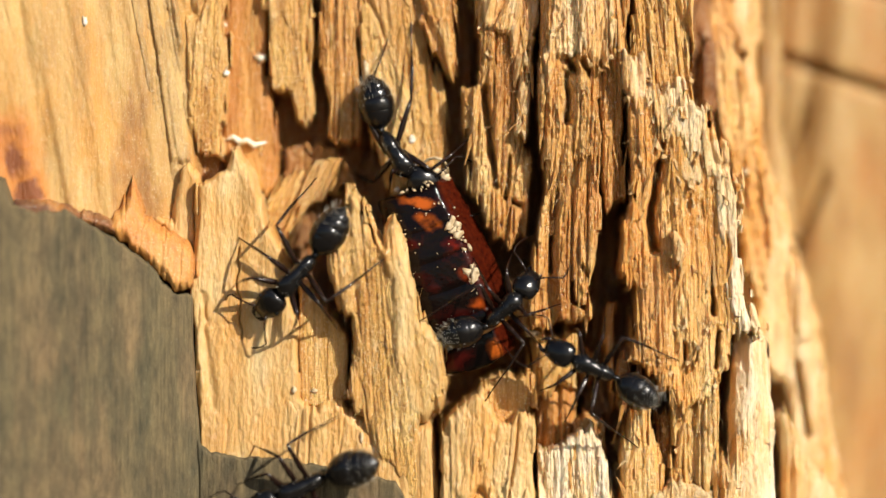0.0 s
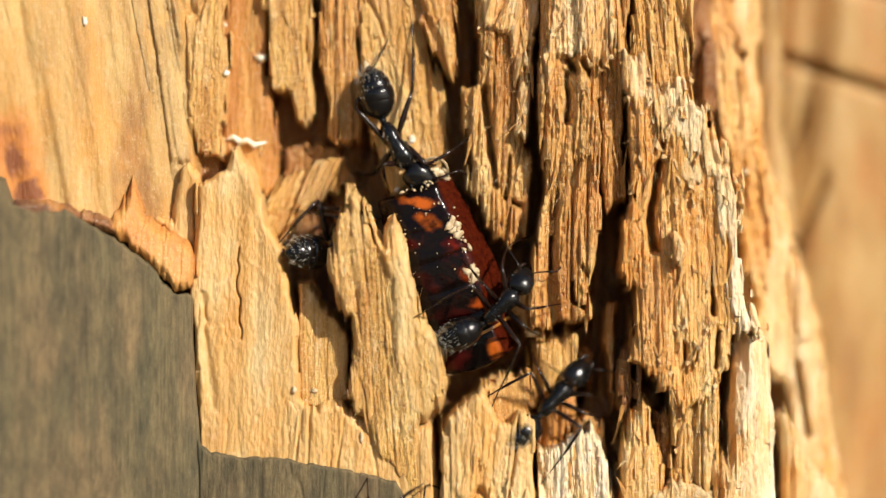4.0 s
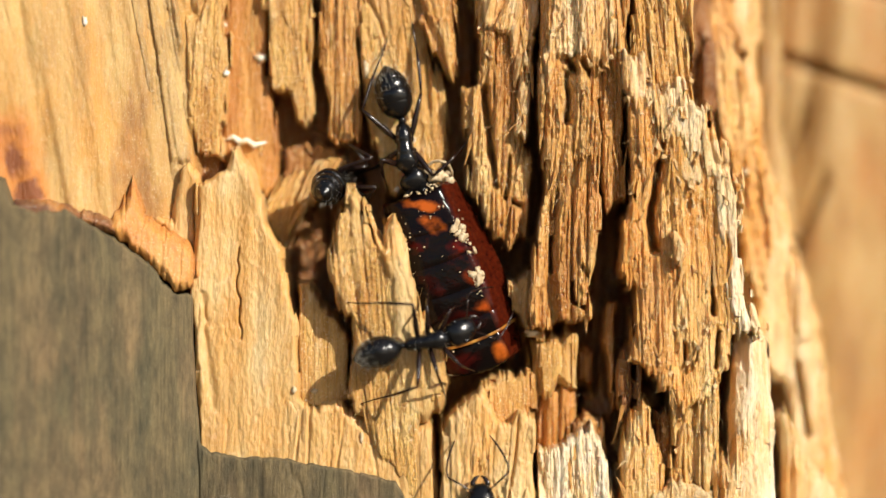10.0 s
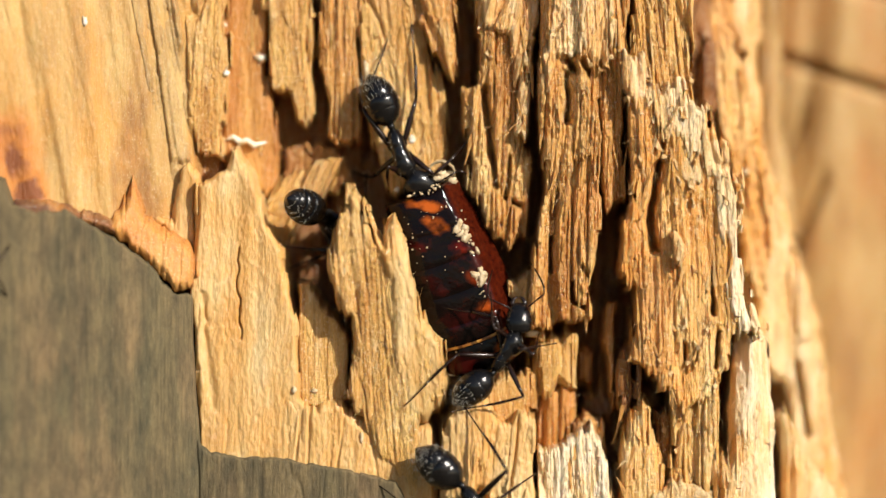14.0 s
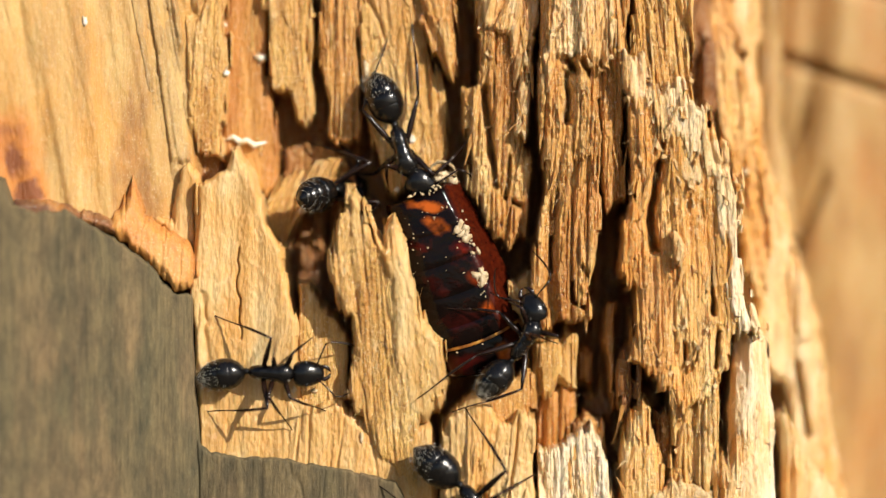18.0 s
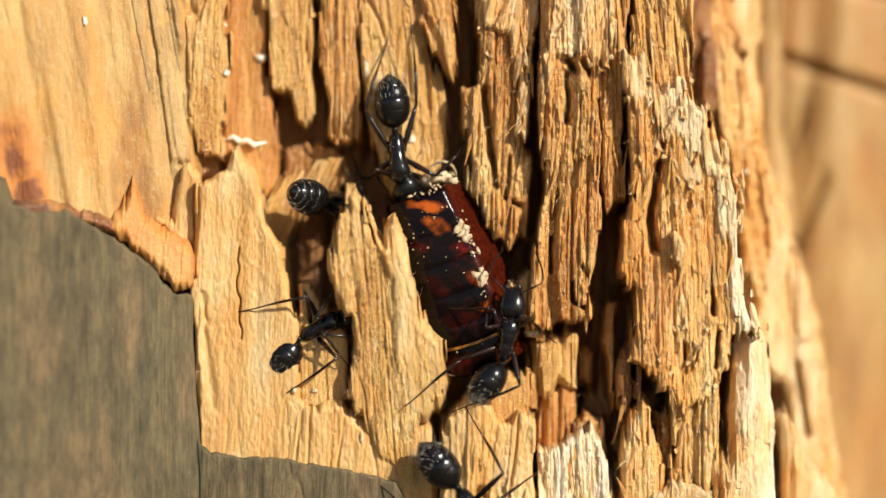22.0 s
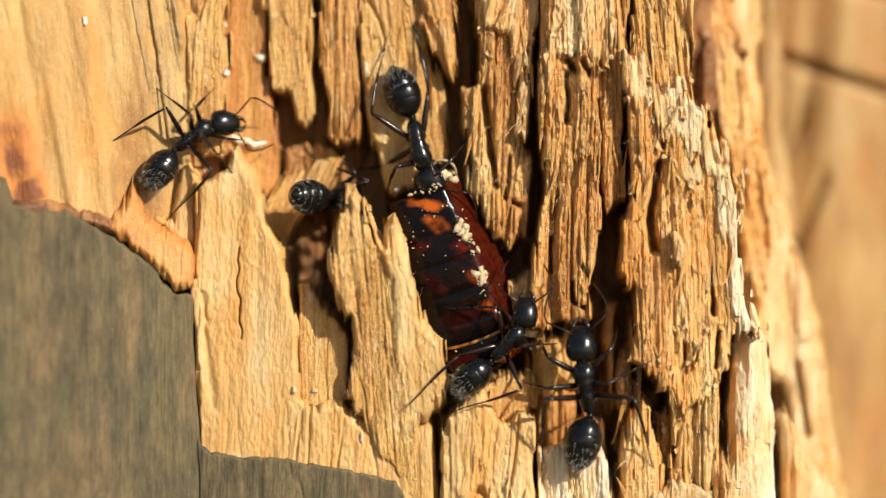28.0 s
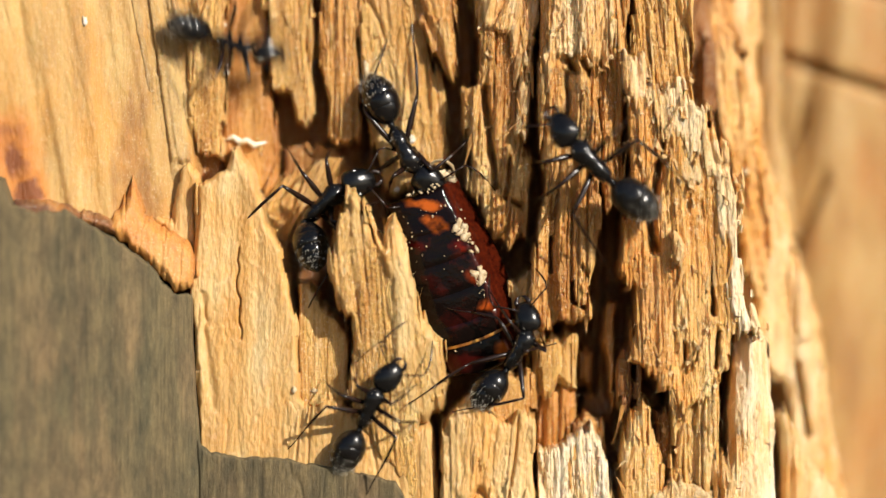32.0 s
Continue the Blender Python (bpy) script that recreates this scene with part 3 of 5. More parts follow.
chunk("bleached_block", [(958, 800), (990, 782), (1020, 772), (1048, 758), (1072, 800), (1085, 880), (1090, V1), (950, V1)], 0.2, WHITE, rough=0.55, seed=41, step=0.6, ribs=0.25)
chunk("bleached_block", [(792, 742), (822, 706), (858, 690), (882, 742), (902, 742), (932, 722), (948, 760), (950, 900), (955, V1), (768, V1), (780, 830)], 0.0, PALE, rough=0.5, seed=42, ragged=0.7)
# the lower left: smooth sapwood, the front splinter, the weathered skin
chunk("edge_strip", [(316, 298), (334, 288), (352, 314), (352, 482), (338, 482), (340, 448), (318, 428), (280, 402), (262, 382), (290, 384), (308, 394), (314, 345)], 1.3, PALE, rough=0.4, seed=50, step=0.2, ragged=0.6)
chunk("socket", [(342, 262), (402, 262), (402, 335), (342, 335)], 3.9, BROWN, rough=0.4, seed=66, step=0.3, bow=-0.3)
chunk("sapwood_face", [(348, 326), (402, 300), (412, 262), (440, 300), (462, 350), (472, 400), (500, 440), (512, 520), (530, 570), (532, 705), (560, 730), (640, 760), (730, 870), (730, V1), (364, V1), (353, 800), (343, 640), (339, 530), (336, 490), (346, 400)],
      0.6, PALE, rough=0.5, seed=51, lean=0.02, ragged=0.5, soft=0.4, step=0.15, groove=0.3,
      cracks=((0.05, 0.5, (424, 440), (420, 500), (426, 560), (428, 600)), (0.30, 0.25, (360, 520), (366, 640), (380, 720))))

chunk("sapwood_strip", [(526, 500), (545, 500), (572, 545), (616, 588), (622, 700), (600, 724), (529, 724)], 1.1, STRAW, rough=0.4, seed=52, step=0.3, ragged=0.5, soft=0.25, groove=0.3)
chunk("front_splinter", [(616, 330), (640, 358), (652, 398), (668, 425), (684, 432), (690, 378), (706, 420), (722, 470), (738, 520), (752, 580), (786, 606), (788, 690), (748, 730), (742, 880), (742, V1), (728, V1), (716, 850), (664, 800), (640, 740), (622, 700), (622, 560), (604, 548), (584, 478), (598, 400)],
      0.1, STRAW, rough=0.7, seed=53, step=0.28, lean=-0.08, bow=0.12, drop=4, ribs=0.16)
chunk("splinter_facet", [(648, 366), (662, 404), (681, 440), (686, 404), (694, 382), (710, 427), (732, 506), (754, 577), (783, 603), (791, 682), (770, 730), (740, 760), (712, 730), (690, 638), (686, 500), (664, 440)],
      -1.1, PALE, rough=0.5, seed=56, lean=-0.08, bow=0.12, tip=0.06, soft=0.6, step=0.4, ragged=0.6, drop=3)
chunk("stepped_ledge", [(498, 690), (540, 716), (600, 706), (640, 738), (720, 730), (768, 760), (780, 870), (780, V1), (732, V1), (714, 905), (696, 895), (620, 878), (560, 856), (490, 836)], 0.45, PALE, rough=0.5, seed=54, ragged=0.8, step=0.45, soft=0.7)
chunk("orange_wedge", [(231, 304), (239, 330), (250, 350), (258, 378), (290, 402), (330, 430), (347, 450), (347, 486), (338, 506), (308, 518), (268, 474), (204, 418), (140, 374), (196, 390), (212, 360), (222, 330)],
      -1.0, HONEY, rough=0.35, seed=55, soft=0.7, ragged=0.6, tip=0.3, bow=-0.3, step=0.4)
chunk("weathered_skin", [(W0, 150), (-60, 260), (0, 314), (22, 362), (62, 376), (112, 372), (190, 418), (262, 474), (300, 522), (331, 524), (335, 640), (346, 800), (351, 900), (360, V1), (W0, V1)],
      -5.4, GREY, rough=0.15, seed=61, lean=0.03, tip=0.42, drop=10, soft=0.12, ragged=0.3, step=0.25, cell=0.08, label="smooth grey weathered outer wood")
chunk("weathered_skin", [(347, 762), (354, 786), (372, 802), (420, 811), (500, 813), (620, 835), (700, 854), (724, 900), (760, V1), (363, V1)],
      -0.75, GREY, rough=0.22, seed=62, lean=0.03, soft=0.12, ragged=0.25, step=0.3, label="smooth grey weathered outer wood")


# ---- what lies behind, far out of focus ----
def rear_log():
    """A thick split log that stands behind the stump, its broad split face towards the stump's right."""
    around = np.linspace(-math.pi, math.pi, 720)
    A, Z = np.meshgrid(around, np.concatenate([np.arange(-250, -26, 4.0), np.arange(-26, 28, 0.3), np.arange(28, 100, 4.0), [100.0, 100.0]]))
    C, S = np.cos(A), np.sin(A)
    X = 66 + 48 * np.sign(S) * np.abs(S) ** 0.22
    G = X - 0.06 * Z
    h = 2.2 * vnoise(G / 5, Z / 60, 71) + 1.2 * vnoise(G / 2.2, Z / 30, 72) + 0.5 * vnoise(G / 1.2, Z / 12, 73)
    h = h * np.clip((math.pi - np.abs(A)) / 0.4, 0, 1)
    for cu, cv, slope, ln, deep in ((30.0, 13.0, -0.34, 3.7, 2.6), (28.8, 2.4, 2.2, 1.2, 1.6), (32.6, 19.0, -0.25, 2.5, 1.2), (27.2, 8.0, 3.0, 0.6, 1.0)):
        along = np.clip((X - cu), -ln, ln)
        d = np.hypot(X - cu - along, (Z - cv - slope * along) * (1 if abs(slope) < 1 else 0.45))
        h -= 0.8 * deep * np.exp(-((d / 0.30) ** 2)) * (C > 0)
    flat = 46 * np.sign(C) * np.abs(C) ** 0.22
    grow = 1 + h / 46
    grow[-1, :] = 0
    me = grid_mesh("rear_log", 66 + (X - 66) * grow, 72 - flat * grow, Z + LIFT, A > -9)
    me.materials.append(BACK)
    return tagged(new("rear_log", me), "pale split log standing behind the stump, cracked", "log")


rear_log()


# ---- the prey: a beetle-like abdomen wedged in the cavity ----
def prey_shell():
    """Black to red-brown shell with orange spots and a plain red-brown side."""
    m, nt, b = shader("dark_amber_shell", 0.10)
    tc = nt.nodes.new("ShaderNodeTexCoord")
    sep = nt.nodes.new("ShaderNodeSeparateXYZ")
    nt.links.new(tc.outputs["Object"], sep.inputs[0])
    patch = noise_node(nt, 520, 3, 0.6, (1, 1, 1.2))
    fine = noise_node(nt, 3000, 3, 0.6)
    c = ramp(nt, patch, [(0.40, (0.003, 0.0017, 0.0014)), (0.58, (0.006, 0.0022, 0.0015)), (0.75, (0.04, 0.005, 0.002))])
    warp = nt.nodes.new("ShaderNodeVectorMath")
    warp.operation = "MULTIPLY_ADD"
    wob = nt.nodes.new("ShaderNodeTexNoise")
    wob.inputs["Scale"].default_value = 700
    wob.inputs["Detail"].default_value = 4
    nt.links.new(tc.outputs["Object"], wob.inputs["Vector"])
    nt.links.new(wob.outputs["Color"], warp.inputs[0])
    warp.inputs[1].default_value = (0.0014, 0, 0.0014)
    nt.links.new(tc.outputs["Object"], warp.inputs[2])
    # torn and translucent bands: place, half width, half height, slope, warmth
    for x, z, w, h, slope, warm in ((-0.1, 5.7, 1.5, 0.36, 8, 0.84), (0.1, 4.3, 1.0, 0.55, 10, 0.84), (1.2, 2.1, 0.75, 0.45, 15, 0.42), (-0.9, 0.1, 1.4, 0.5, 5, 0.12), (1.39, -0.15, 0.8, 0.62, 0, 0.66),
                                    (1.65, -2.3, 1.05, 0.6, -5, 0.76), (-0.4, -2.6, 1.6, 0.7, 0, 0.10), (1.46, -5.5, 0.8, 0.7, 0, 0.86), (-1.4, -5.3, 1.6, 0.8, 0, 0.18), (-1.6, 3.2, 0.7, 0.4, 20, 0.2)):
        d = nt.nodes.new("ShaderNodeMapping")
        d.vector_type = "TEXTURE"
        d.inputs["Location"].default_value = ((x + 0.7) * MM, -2.0 * MM, (z + 0.7) * MM)
        d.inputs["Rotation"].default_value = (0, math.radians(21.5 + slope), 0)
        d.inputs["Scale"].default_value = (w * MM, 30 * MM, h * MM)
        nt.links.new(warp.outputs[0], d.inputs["Vector"])
        away = nt.nodes.new("ShaderNodeVectorMath")
        away.operation = "LENGTH"
        nt.links.new(d.outputs[0], away.inputs[0])
        f = nt.nodes.new("ShaderNodeMapRange")
        f.interpolation_type = "SMOOTHSTEP"
        f.inputs[1].default_value, f.inputs[2].default_value = 1.2, 0.45
        nt.links.new(away.outputs["Value"], f.inputs[0])
        hot = (0.02 + 0.58 * warm * warm, 0.003 + 0.17 * warm ** 4, 0.002 + 0.012 * warm ** 3)
        c = mix(nt, f.outputs[0], c, ramp(nt, patch, [(0.40, tuple(0.15 * k for k in hot)), (0.58, hot)]))
    side = nt.nodes.new("ShaderNodeMapRange")
    side.inputs[1].default_value, side.inputs[2].default_value = 0.0015, 0.0018
    nt.links.new(sep.outputs[0], side.inputs[0])
    c = mix(nt, side.outputs[0], c, ramp(nt, fine, [(0.3, (0.024, 0.003, 0.0015)), (0.7, (0.07, 0.009, 0.0025))]))
    nt.links.new(c, b.inputs["Base Color"])
    b.inputs["Coat Weight"].default_value = 0.0
    b.inputs["Specular IOR Level"].default_value = 0.15
    bump(nt, b, [(patch, 0.0003, 0.25), (fine, 0.00006, 0.3)])
    return m


SHELL = prey_shell()
AMBER, at_, ab = shader("yellow_amber_membrane", 0.3)
at_.links.new(ramp(at_, noise_node(at_, 700, 3), [(0.36, (0.10, 0.022, 0.005)), (0.50, (0.34, 0.13, 0.018)), (0.66, (0.62, 0.34, 0.07))]), ab.inputs["Base Color"])


def lump(size, seed, stretch=(1, 1, 1)):
    bm = bmesh.new()
    bmesh.ops.create_icosphere(bm, subdivisions=2, radius=size * MM)
    for v in bm.verts:
        v.co *= 1 + 0.9 * noise.noise(v.co * 1400 / size + Vector((seed, 0, 0)))
        v.co = Vector((v.co.x * stretch[0], v.co.y * stretch[1], v.co.z * stretch[2]))
    for f in bm.faces:
        f.smooth = True
    return bm


PREY_AT = at(800, 500, 2.7)
PREY_LEAN = -21.5
prey = thing("dead_insect", PREY_AT, "glossy dark red-brown insect abdomen with orange spots in rotten wood", "insect")
prey.matrix_basis = pose(*PREY_AT, 0, PREY_LEAN, 0)
SEGMENTS = [(6.5, 2.5, 2.75, 3.15), (4.3, 2.5, 3.15, 3.4), (2.1, 2.5, 3.4, 3.5), (-0.1, 2.4, 3.5, 3.4), (-2.3, 1.5, 3.4, 3.25), (-3.75, 2.2, 2.95, 2.75)]


def creased(verts, ring):
    """The front of the shell: a flat broad plate that meets a steep side plate."""
    for k, p in enumerate(verts):
        r = ring(p[2] / MM) * MM
        s = max(-1.0, min(1.0, p[0] / r))
        s -= (0.10 * noise.noise(Vector((0, 3, p[2] * 900))) + 0.05) * (1 - s * s)
        if p[1] < 0:
            f = 0.62 * math.sqrt(1 - s ** 4) if s <= 0.5 else 0.6 * (1 - (s - 0.5) / 0.5) + 0.06 * math.sin(math.pi * (s - 0.5) / 0.5)
            p = Vector((p[0], -r * f, p[2]))
            p.z -= 0.42 * MM * (1 - s * s)
        verts[k] = p
    return verts


for k, (top, length, r0, r1) in enumerate(SEGMENTS):
    prof = [(top + 0.25, r0 * 0.94), (top, r0 * 0.985), (top - length * 0.3, r0), (top - length * 0.75, (r0 + r1) / 2 * 1.01), (top - length * 0.93, r1), (top - length, r1 * 0.97), (top - length - 0.1, r1 * 0.8)]
    v, f = tube([(0, 0, z * MM) for z, r in prof], [(r * 0.64 * MM, r * MM) for z, r in prof], 72)
    zs, rs = [z for z, r in reversed(prof)], [r for z, r in reversed(prof)]
    v = creased(v, lambda z: float(np.interp(z, zs, rs)))
    seg = part("segment", mesh_of("segment", v, f), SHELL, prey)
    z = top - length + 0.02
    if k != 4:
        continue
    rim = [(z + 0.16, -0.06), (z + 0.10, 0.01), (z - 0.08, -0.01), (z - 0.16, -0.12)]
    v, f = tube([(0, 0, q * MM) for q, d in rim], [((r1 + d) * 0.64 * MM, (r1 + d) * MM) for q, d in rim], 72)
    v = creased(v, lambda z_: r1 - 0.05)
    part("membrane", mesh_of("membrane", v, f), AMBER, seg, "yellow amber edge")
rng = random.Random(5)
for k in range(40):
    z = rng.gauss(rng.choice((3.4, 3.0, 2.4, 1.4, -0.1, -0.3, -1.5, -1.8)), 0.22)
    x = 1.75 + 0.25 * math.sin(z) + rng.uniform(-0.35, 0.25)
    r = 3.4 - 0.05 * (z - 0.5) ** 2
    y = -0.60 * r
    c = part("crumb", lump(rng.choice((0.06, 0.09, 0.13, 0.2, 0.3)), k, (rng.uniform(0.7, 1.8), 0.4, rng.uniform(0.5, 1.2))), CRUMB, prey, "pale wood crumb")
    c.location = (x * MM, (y - 0.1) * MM, z * MM)
    c.rotation_euler = (0, rng.uniform(0, 3), 0)
for k in range(16):
    a = -0.35 + 0.95 * rng.random() ** 0.8
    c = part("crumb", lump(rng.uniform(0.05, 0.11), 40 + k, (rng.uniform(0.9, 1.9), 0.6, rng.uniform(0.4, 1.0))), CRUMB, prey, "pale wood crumb")
    c.location = (2.7 * math.sin(a) * MM, -1.72 * math.cos(a) * MM, (6.55 + rng.uniform(-0.25, 0.3)) * MM)
    c.rotation_euler = (0, rng.uniform(0, 3), 0)
for k, (x, y, z, s) in enumerate(((1.5, -0.4, 7.2, 0.55), (2.0, -0.2, 7.0, 0.5), (0.7, 0.1, 7.3, 0.6), (2.3, -0.6, 6.6, 0.4))):
    c = part("tissue", lump(0.75 * s, 90 + k, (1.3, 0.7, 0.9)), CRUMB, prey, "pale torn tissue")
    c.location = (x * MM, y * MM, z * MM)
for k, (x0, z0, r, a0, a1) in enumerate(((1.75, 7.25, 0.95, -0.6, 2.9), (1.3, 7.0, 0.55, 0.4, 3.4))):
    arc = [((x0 + r * math.cos(a)) * MM, (-0.5 - 0.25 * math.sin(2 * a)) * MM, (z0 + r * math.sin(a)) * MM) for a in np.linspace(a0, a1, 9)]
    part("tissue", mesh_of("tissue", *tube(arc, [(0.00004 + 0.00007 * math.sin(math.pi * (q + 0.5) / 9)) for q in range(9)], 8)), CRUMB, prey, "pale curled shred of tissue")

for k in range(60):
    z, s = rng.uniform(-4.5, 5.8), rng.uniform(-0.75, 0.9)
    r = float(np.interp(z, [-6.2, -3.6, 0, 4.3, 6.5], [2.5, 3.1, 3.45, 3.15, 2.75]))
    y = -r * (0.62 * math.sqrt(1 - s ** 4) if s <= 0.5 else 0.6 * (1 - (s - 0.5) / 0.5) + 0.06 * math.sin(math.pi * (s - 0.5) / 0.5))
    c = part("crumb", lump(rng.choice((0.025, 0.03, 0.04, 0.06)), 200 + k), CRUMB, prey, "pale wood crumb")
    c.location = (s * r * MM, y * MM, z * MM)

# loose crumbs on the wood
def touch(u, v):
    """The place on the wood at a plan coordinate."""
    bpy.context.view_layer.update()
    eye = Vector((0, -EYE, LIFT)) * MM
    hit, place, *_ = scene.ray_cast(bpy.context.evaluated_depsgraph_get(), eye, (at(u, v) - eye).normalized())
    return place if hit else at(u, v)


for u, v, s, st, lab in ((462, 103, 0.36, (1, 0.8, 0.8), "white crumb stuck on decayed wood"), (520, 690, 0.2, (0.8, 0.8, 1.1), "pale crumb stuck on the sapwood"),
                         (648, 122, 0.4, (0.6, 0.5, 1.4), "pale upright wood chip"), (1010, 96, 0.2, (1, 1, 1), "pale crumb on splintered wood"),
                         (640, 776, 0.3, (0.4, 0.5, 1.3), "glistening pale sap drop"), (400, 130, 0.2, (1, 1, 1), "white crumb on a fibre column"),
                         (940, 590, 0.34, (1.3, 0.8, 0.8), "pale crumb beside the insect"), (150, 38, 0.26, (0.8, 0.7, 1.2), "white crumb on the fracture face"),
                         (556, 692, 0.2, (1, 0.8, 0.8), "pale crumb in a hollow"), (1320, 305, 0.24, (1, 0.8, 1), "pale crumb on the bleached rim"), (398, 45, 0.14, (1, 1, 1), "white crumb on a fibre column"), (729, 248, 0.32, (0.6, 0.5, 1.0), "white crumb beside the torn end of the insect"),
                         (702, 336, 0.2, (1, 0.8, 0.8), "white crumb at the torn end of the insect")):
    spot = touch(u, v)
    c = tagged(part("wood_crumb", lump(s, u, (st[0], 0.6 * st[1], st[2])), CHIP if "white" in lab else CRUMB), lab, "crumb", "loose crumbs")
    c.location = spot + Vector((0, -0.0001, 0))
base = touch(436, 262)
curl = tube([base + Vector((dx, -0.2 - 0.15 * math.sin(dx * 3), dz)) * MM for dx, dz in ((-1.4, 0.55), (-0.9, 0.75), (-0.45, 0.38), (0.1, 0.5), (0.55, 0.15), (1.4, 0.4))], [0.00006, 0.0002, 0.00026, 0.00018, 0.00022, 0.00006], 8)
tagged(part("wood_shaving", mesh_of("wood_shaving", *curl), CHIP), "curled white wood shaving caught on a splinter tip", "shaving")


# ---- fuzz of torn fibres ----
def scaled(verts_faces, k=MM):
    v, f = verts_faces
    return [Vector(p) * k for p in v], f


def loose_fibres():
    bpy.context.view_layer.update()
    dg = bpy.context.evaluated_depsgraph_get()
    eye = Vector((0, -EYE, LIFT)) * MM
    rng, tufts = random.Random(21), []
    for u0, v0, u1, v1, count in ((830, 0, 1120, 560, 420), (1100, 90, 1330, 800, 520), (950, 690, 1500, 882, 300), (585, 330, 790, 760, 160), (330, 0, 800, 300, 130)):
        for k in range(count):
            way = (at(rng.uniform(u0, u1), rng.uniform(v0, v1)) - eye).normalized()
            hit, p, n, _, ob, _ = scene.ray_cast(dg, eye, way)
            if not hit or ob.parent is not stump or ob.name.startswith("weathered"):
                continue
            grain_way = Vector((rng.uniform(-0.5, 0.5), -0.25, rng.choice((-1, 1)))).normalized()
            d = (n * rng.uniform(0.2, 0.9) + grain_way).normalized()
            bend = Vector((rng.uniform(-1, 1), -0.5, rng.uniform(-1, 1))) * 0.35
            ln, r = rng.uniform(0.25, 0.95), rng.uniform(0.012, 0.035)
            q = p / MM - n * 0.05
            tufts.append(tube([q, q + d * ln * 0.5, q + (d + bend) * ln], [r, r * 0.8, r * 0.25], 4, 0.6))
    ob = part("loose_fibres", mesh_of("loose_fibres", *scaled(join(*tufts))), CREAM)
    tagged(ob, "pale torn wood fibres standing out from the splinters", "wood fibres", kind="stuff")


# ---- ants ----
def body_of(profile, sides=20):
    """A rounded body along x: rows of x, half width, half height, rise."""
    return scaled(tube([(x, 0, zc) for x, w, h, zc in profile], [(w, h) for x, w, h, zc in profile], sides))


HIPS = [(0.95, 0.42), (0.15, 0.46), (-0.55, 0.42)]
LEG_SPANS = [(1.9, 3.3), (2.1, 3.8), (2.8, 5.0)]
WAIST, NECK = Vector((-1.62, 0, 0.0)), Vector((1.58, 0, 0.12))


def leg_meshes(i):
    l1, l2 = LEG_SPANS[i]
    thigh = join(tube([(0, 0, 0), (0.1 * l1, 0, 0.02), (0.35 * l1, 0, 0.05), (0.75 * l1, 0, 0.03), (l1, 0, 0)], [0.11, 0.165, 0.195, 0.145, 0.09], 8))
    shin = join(tube([(0, 0, 0), (0.12 * l2, 0, 0.03), (0.35 * l2, 0, 0.07), (0.52 * l2, 0, 0.04)], [0.075, 0.10, 0.105, 0.08], 7),
                tube([(0.50 * l2, 0, 0.05), (0.66 * l2, 0, 0.0), (0.80 * l2, 0, -0.03), (0.92 * l2, 0, -0.03), (l2, 0, 0)], [0.06, 0.05, 0.045, 0.042, 0.034], 6),
                tube([(0.97 * l2, 0, 0), (l2 + 0.03, 0.07, -0.05)], [0.025, 0.01], 4), tube([(0.97 * l2, 0, 0), (l2 + 0.03, -0.07, -0.05)], [0.025, 0.01], 4))
    return mesh_of("leg", *scaled(thigh)), mesh_of("shin", *scaled(shin))


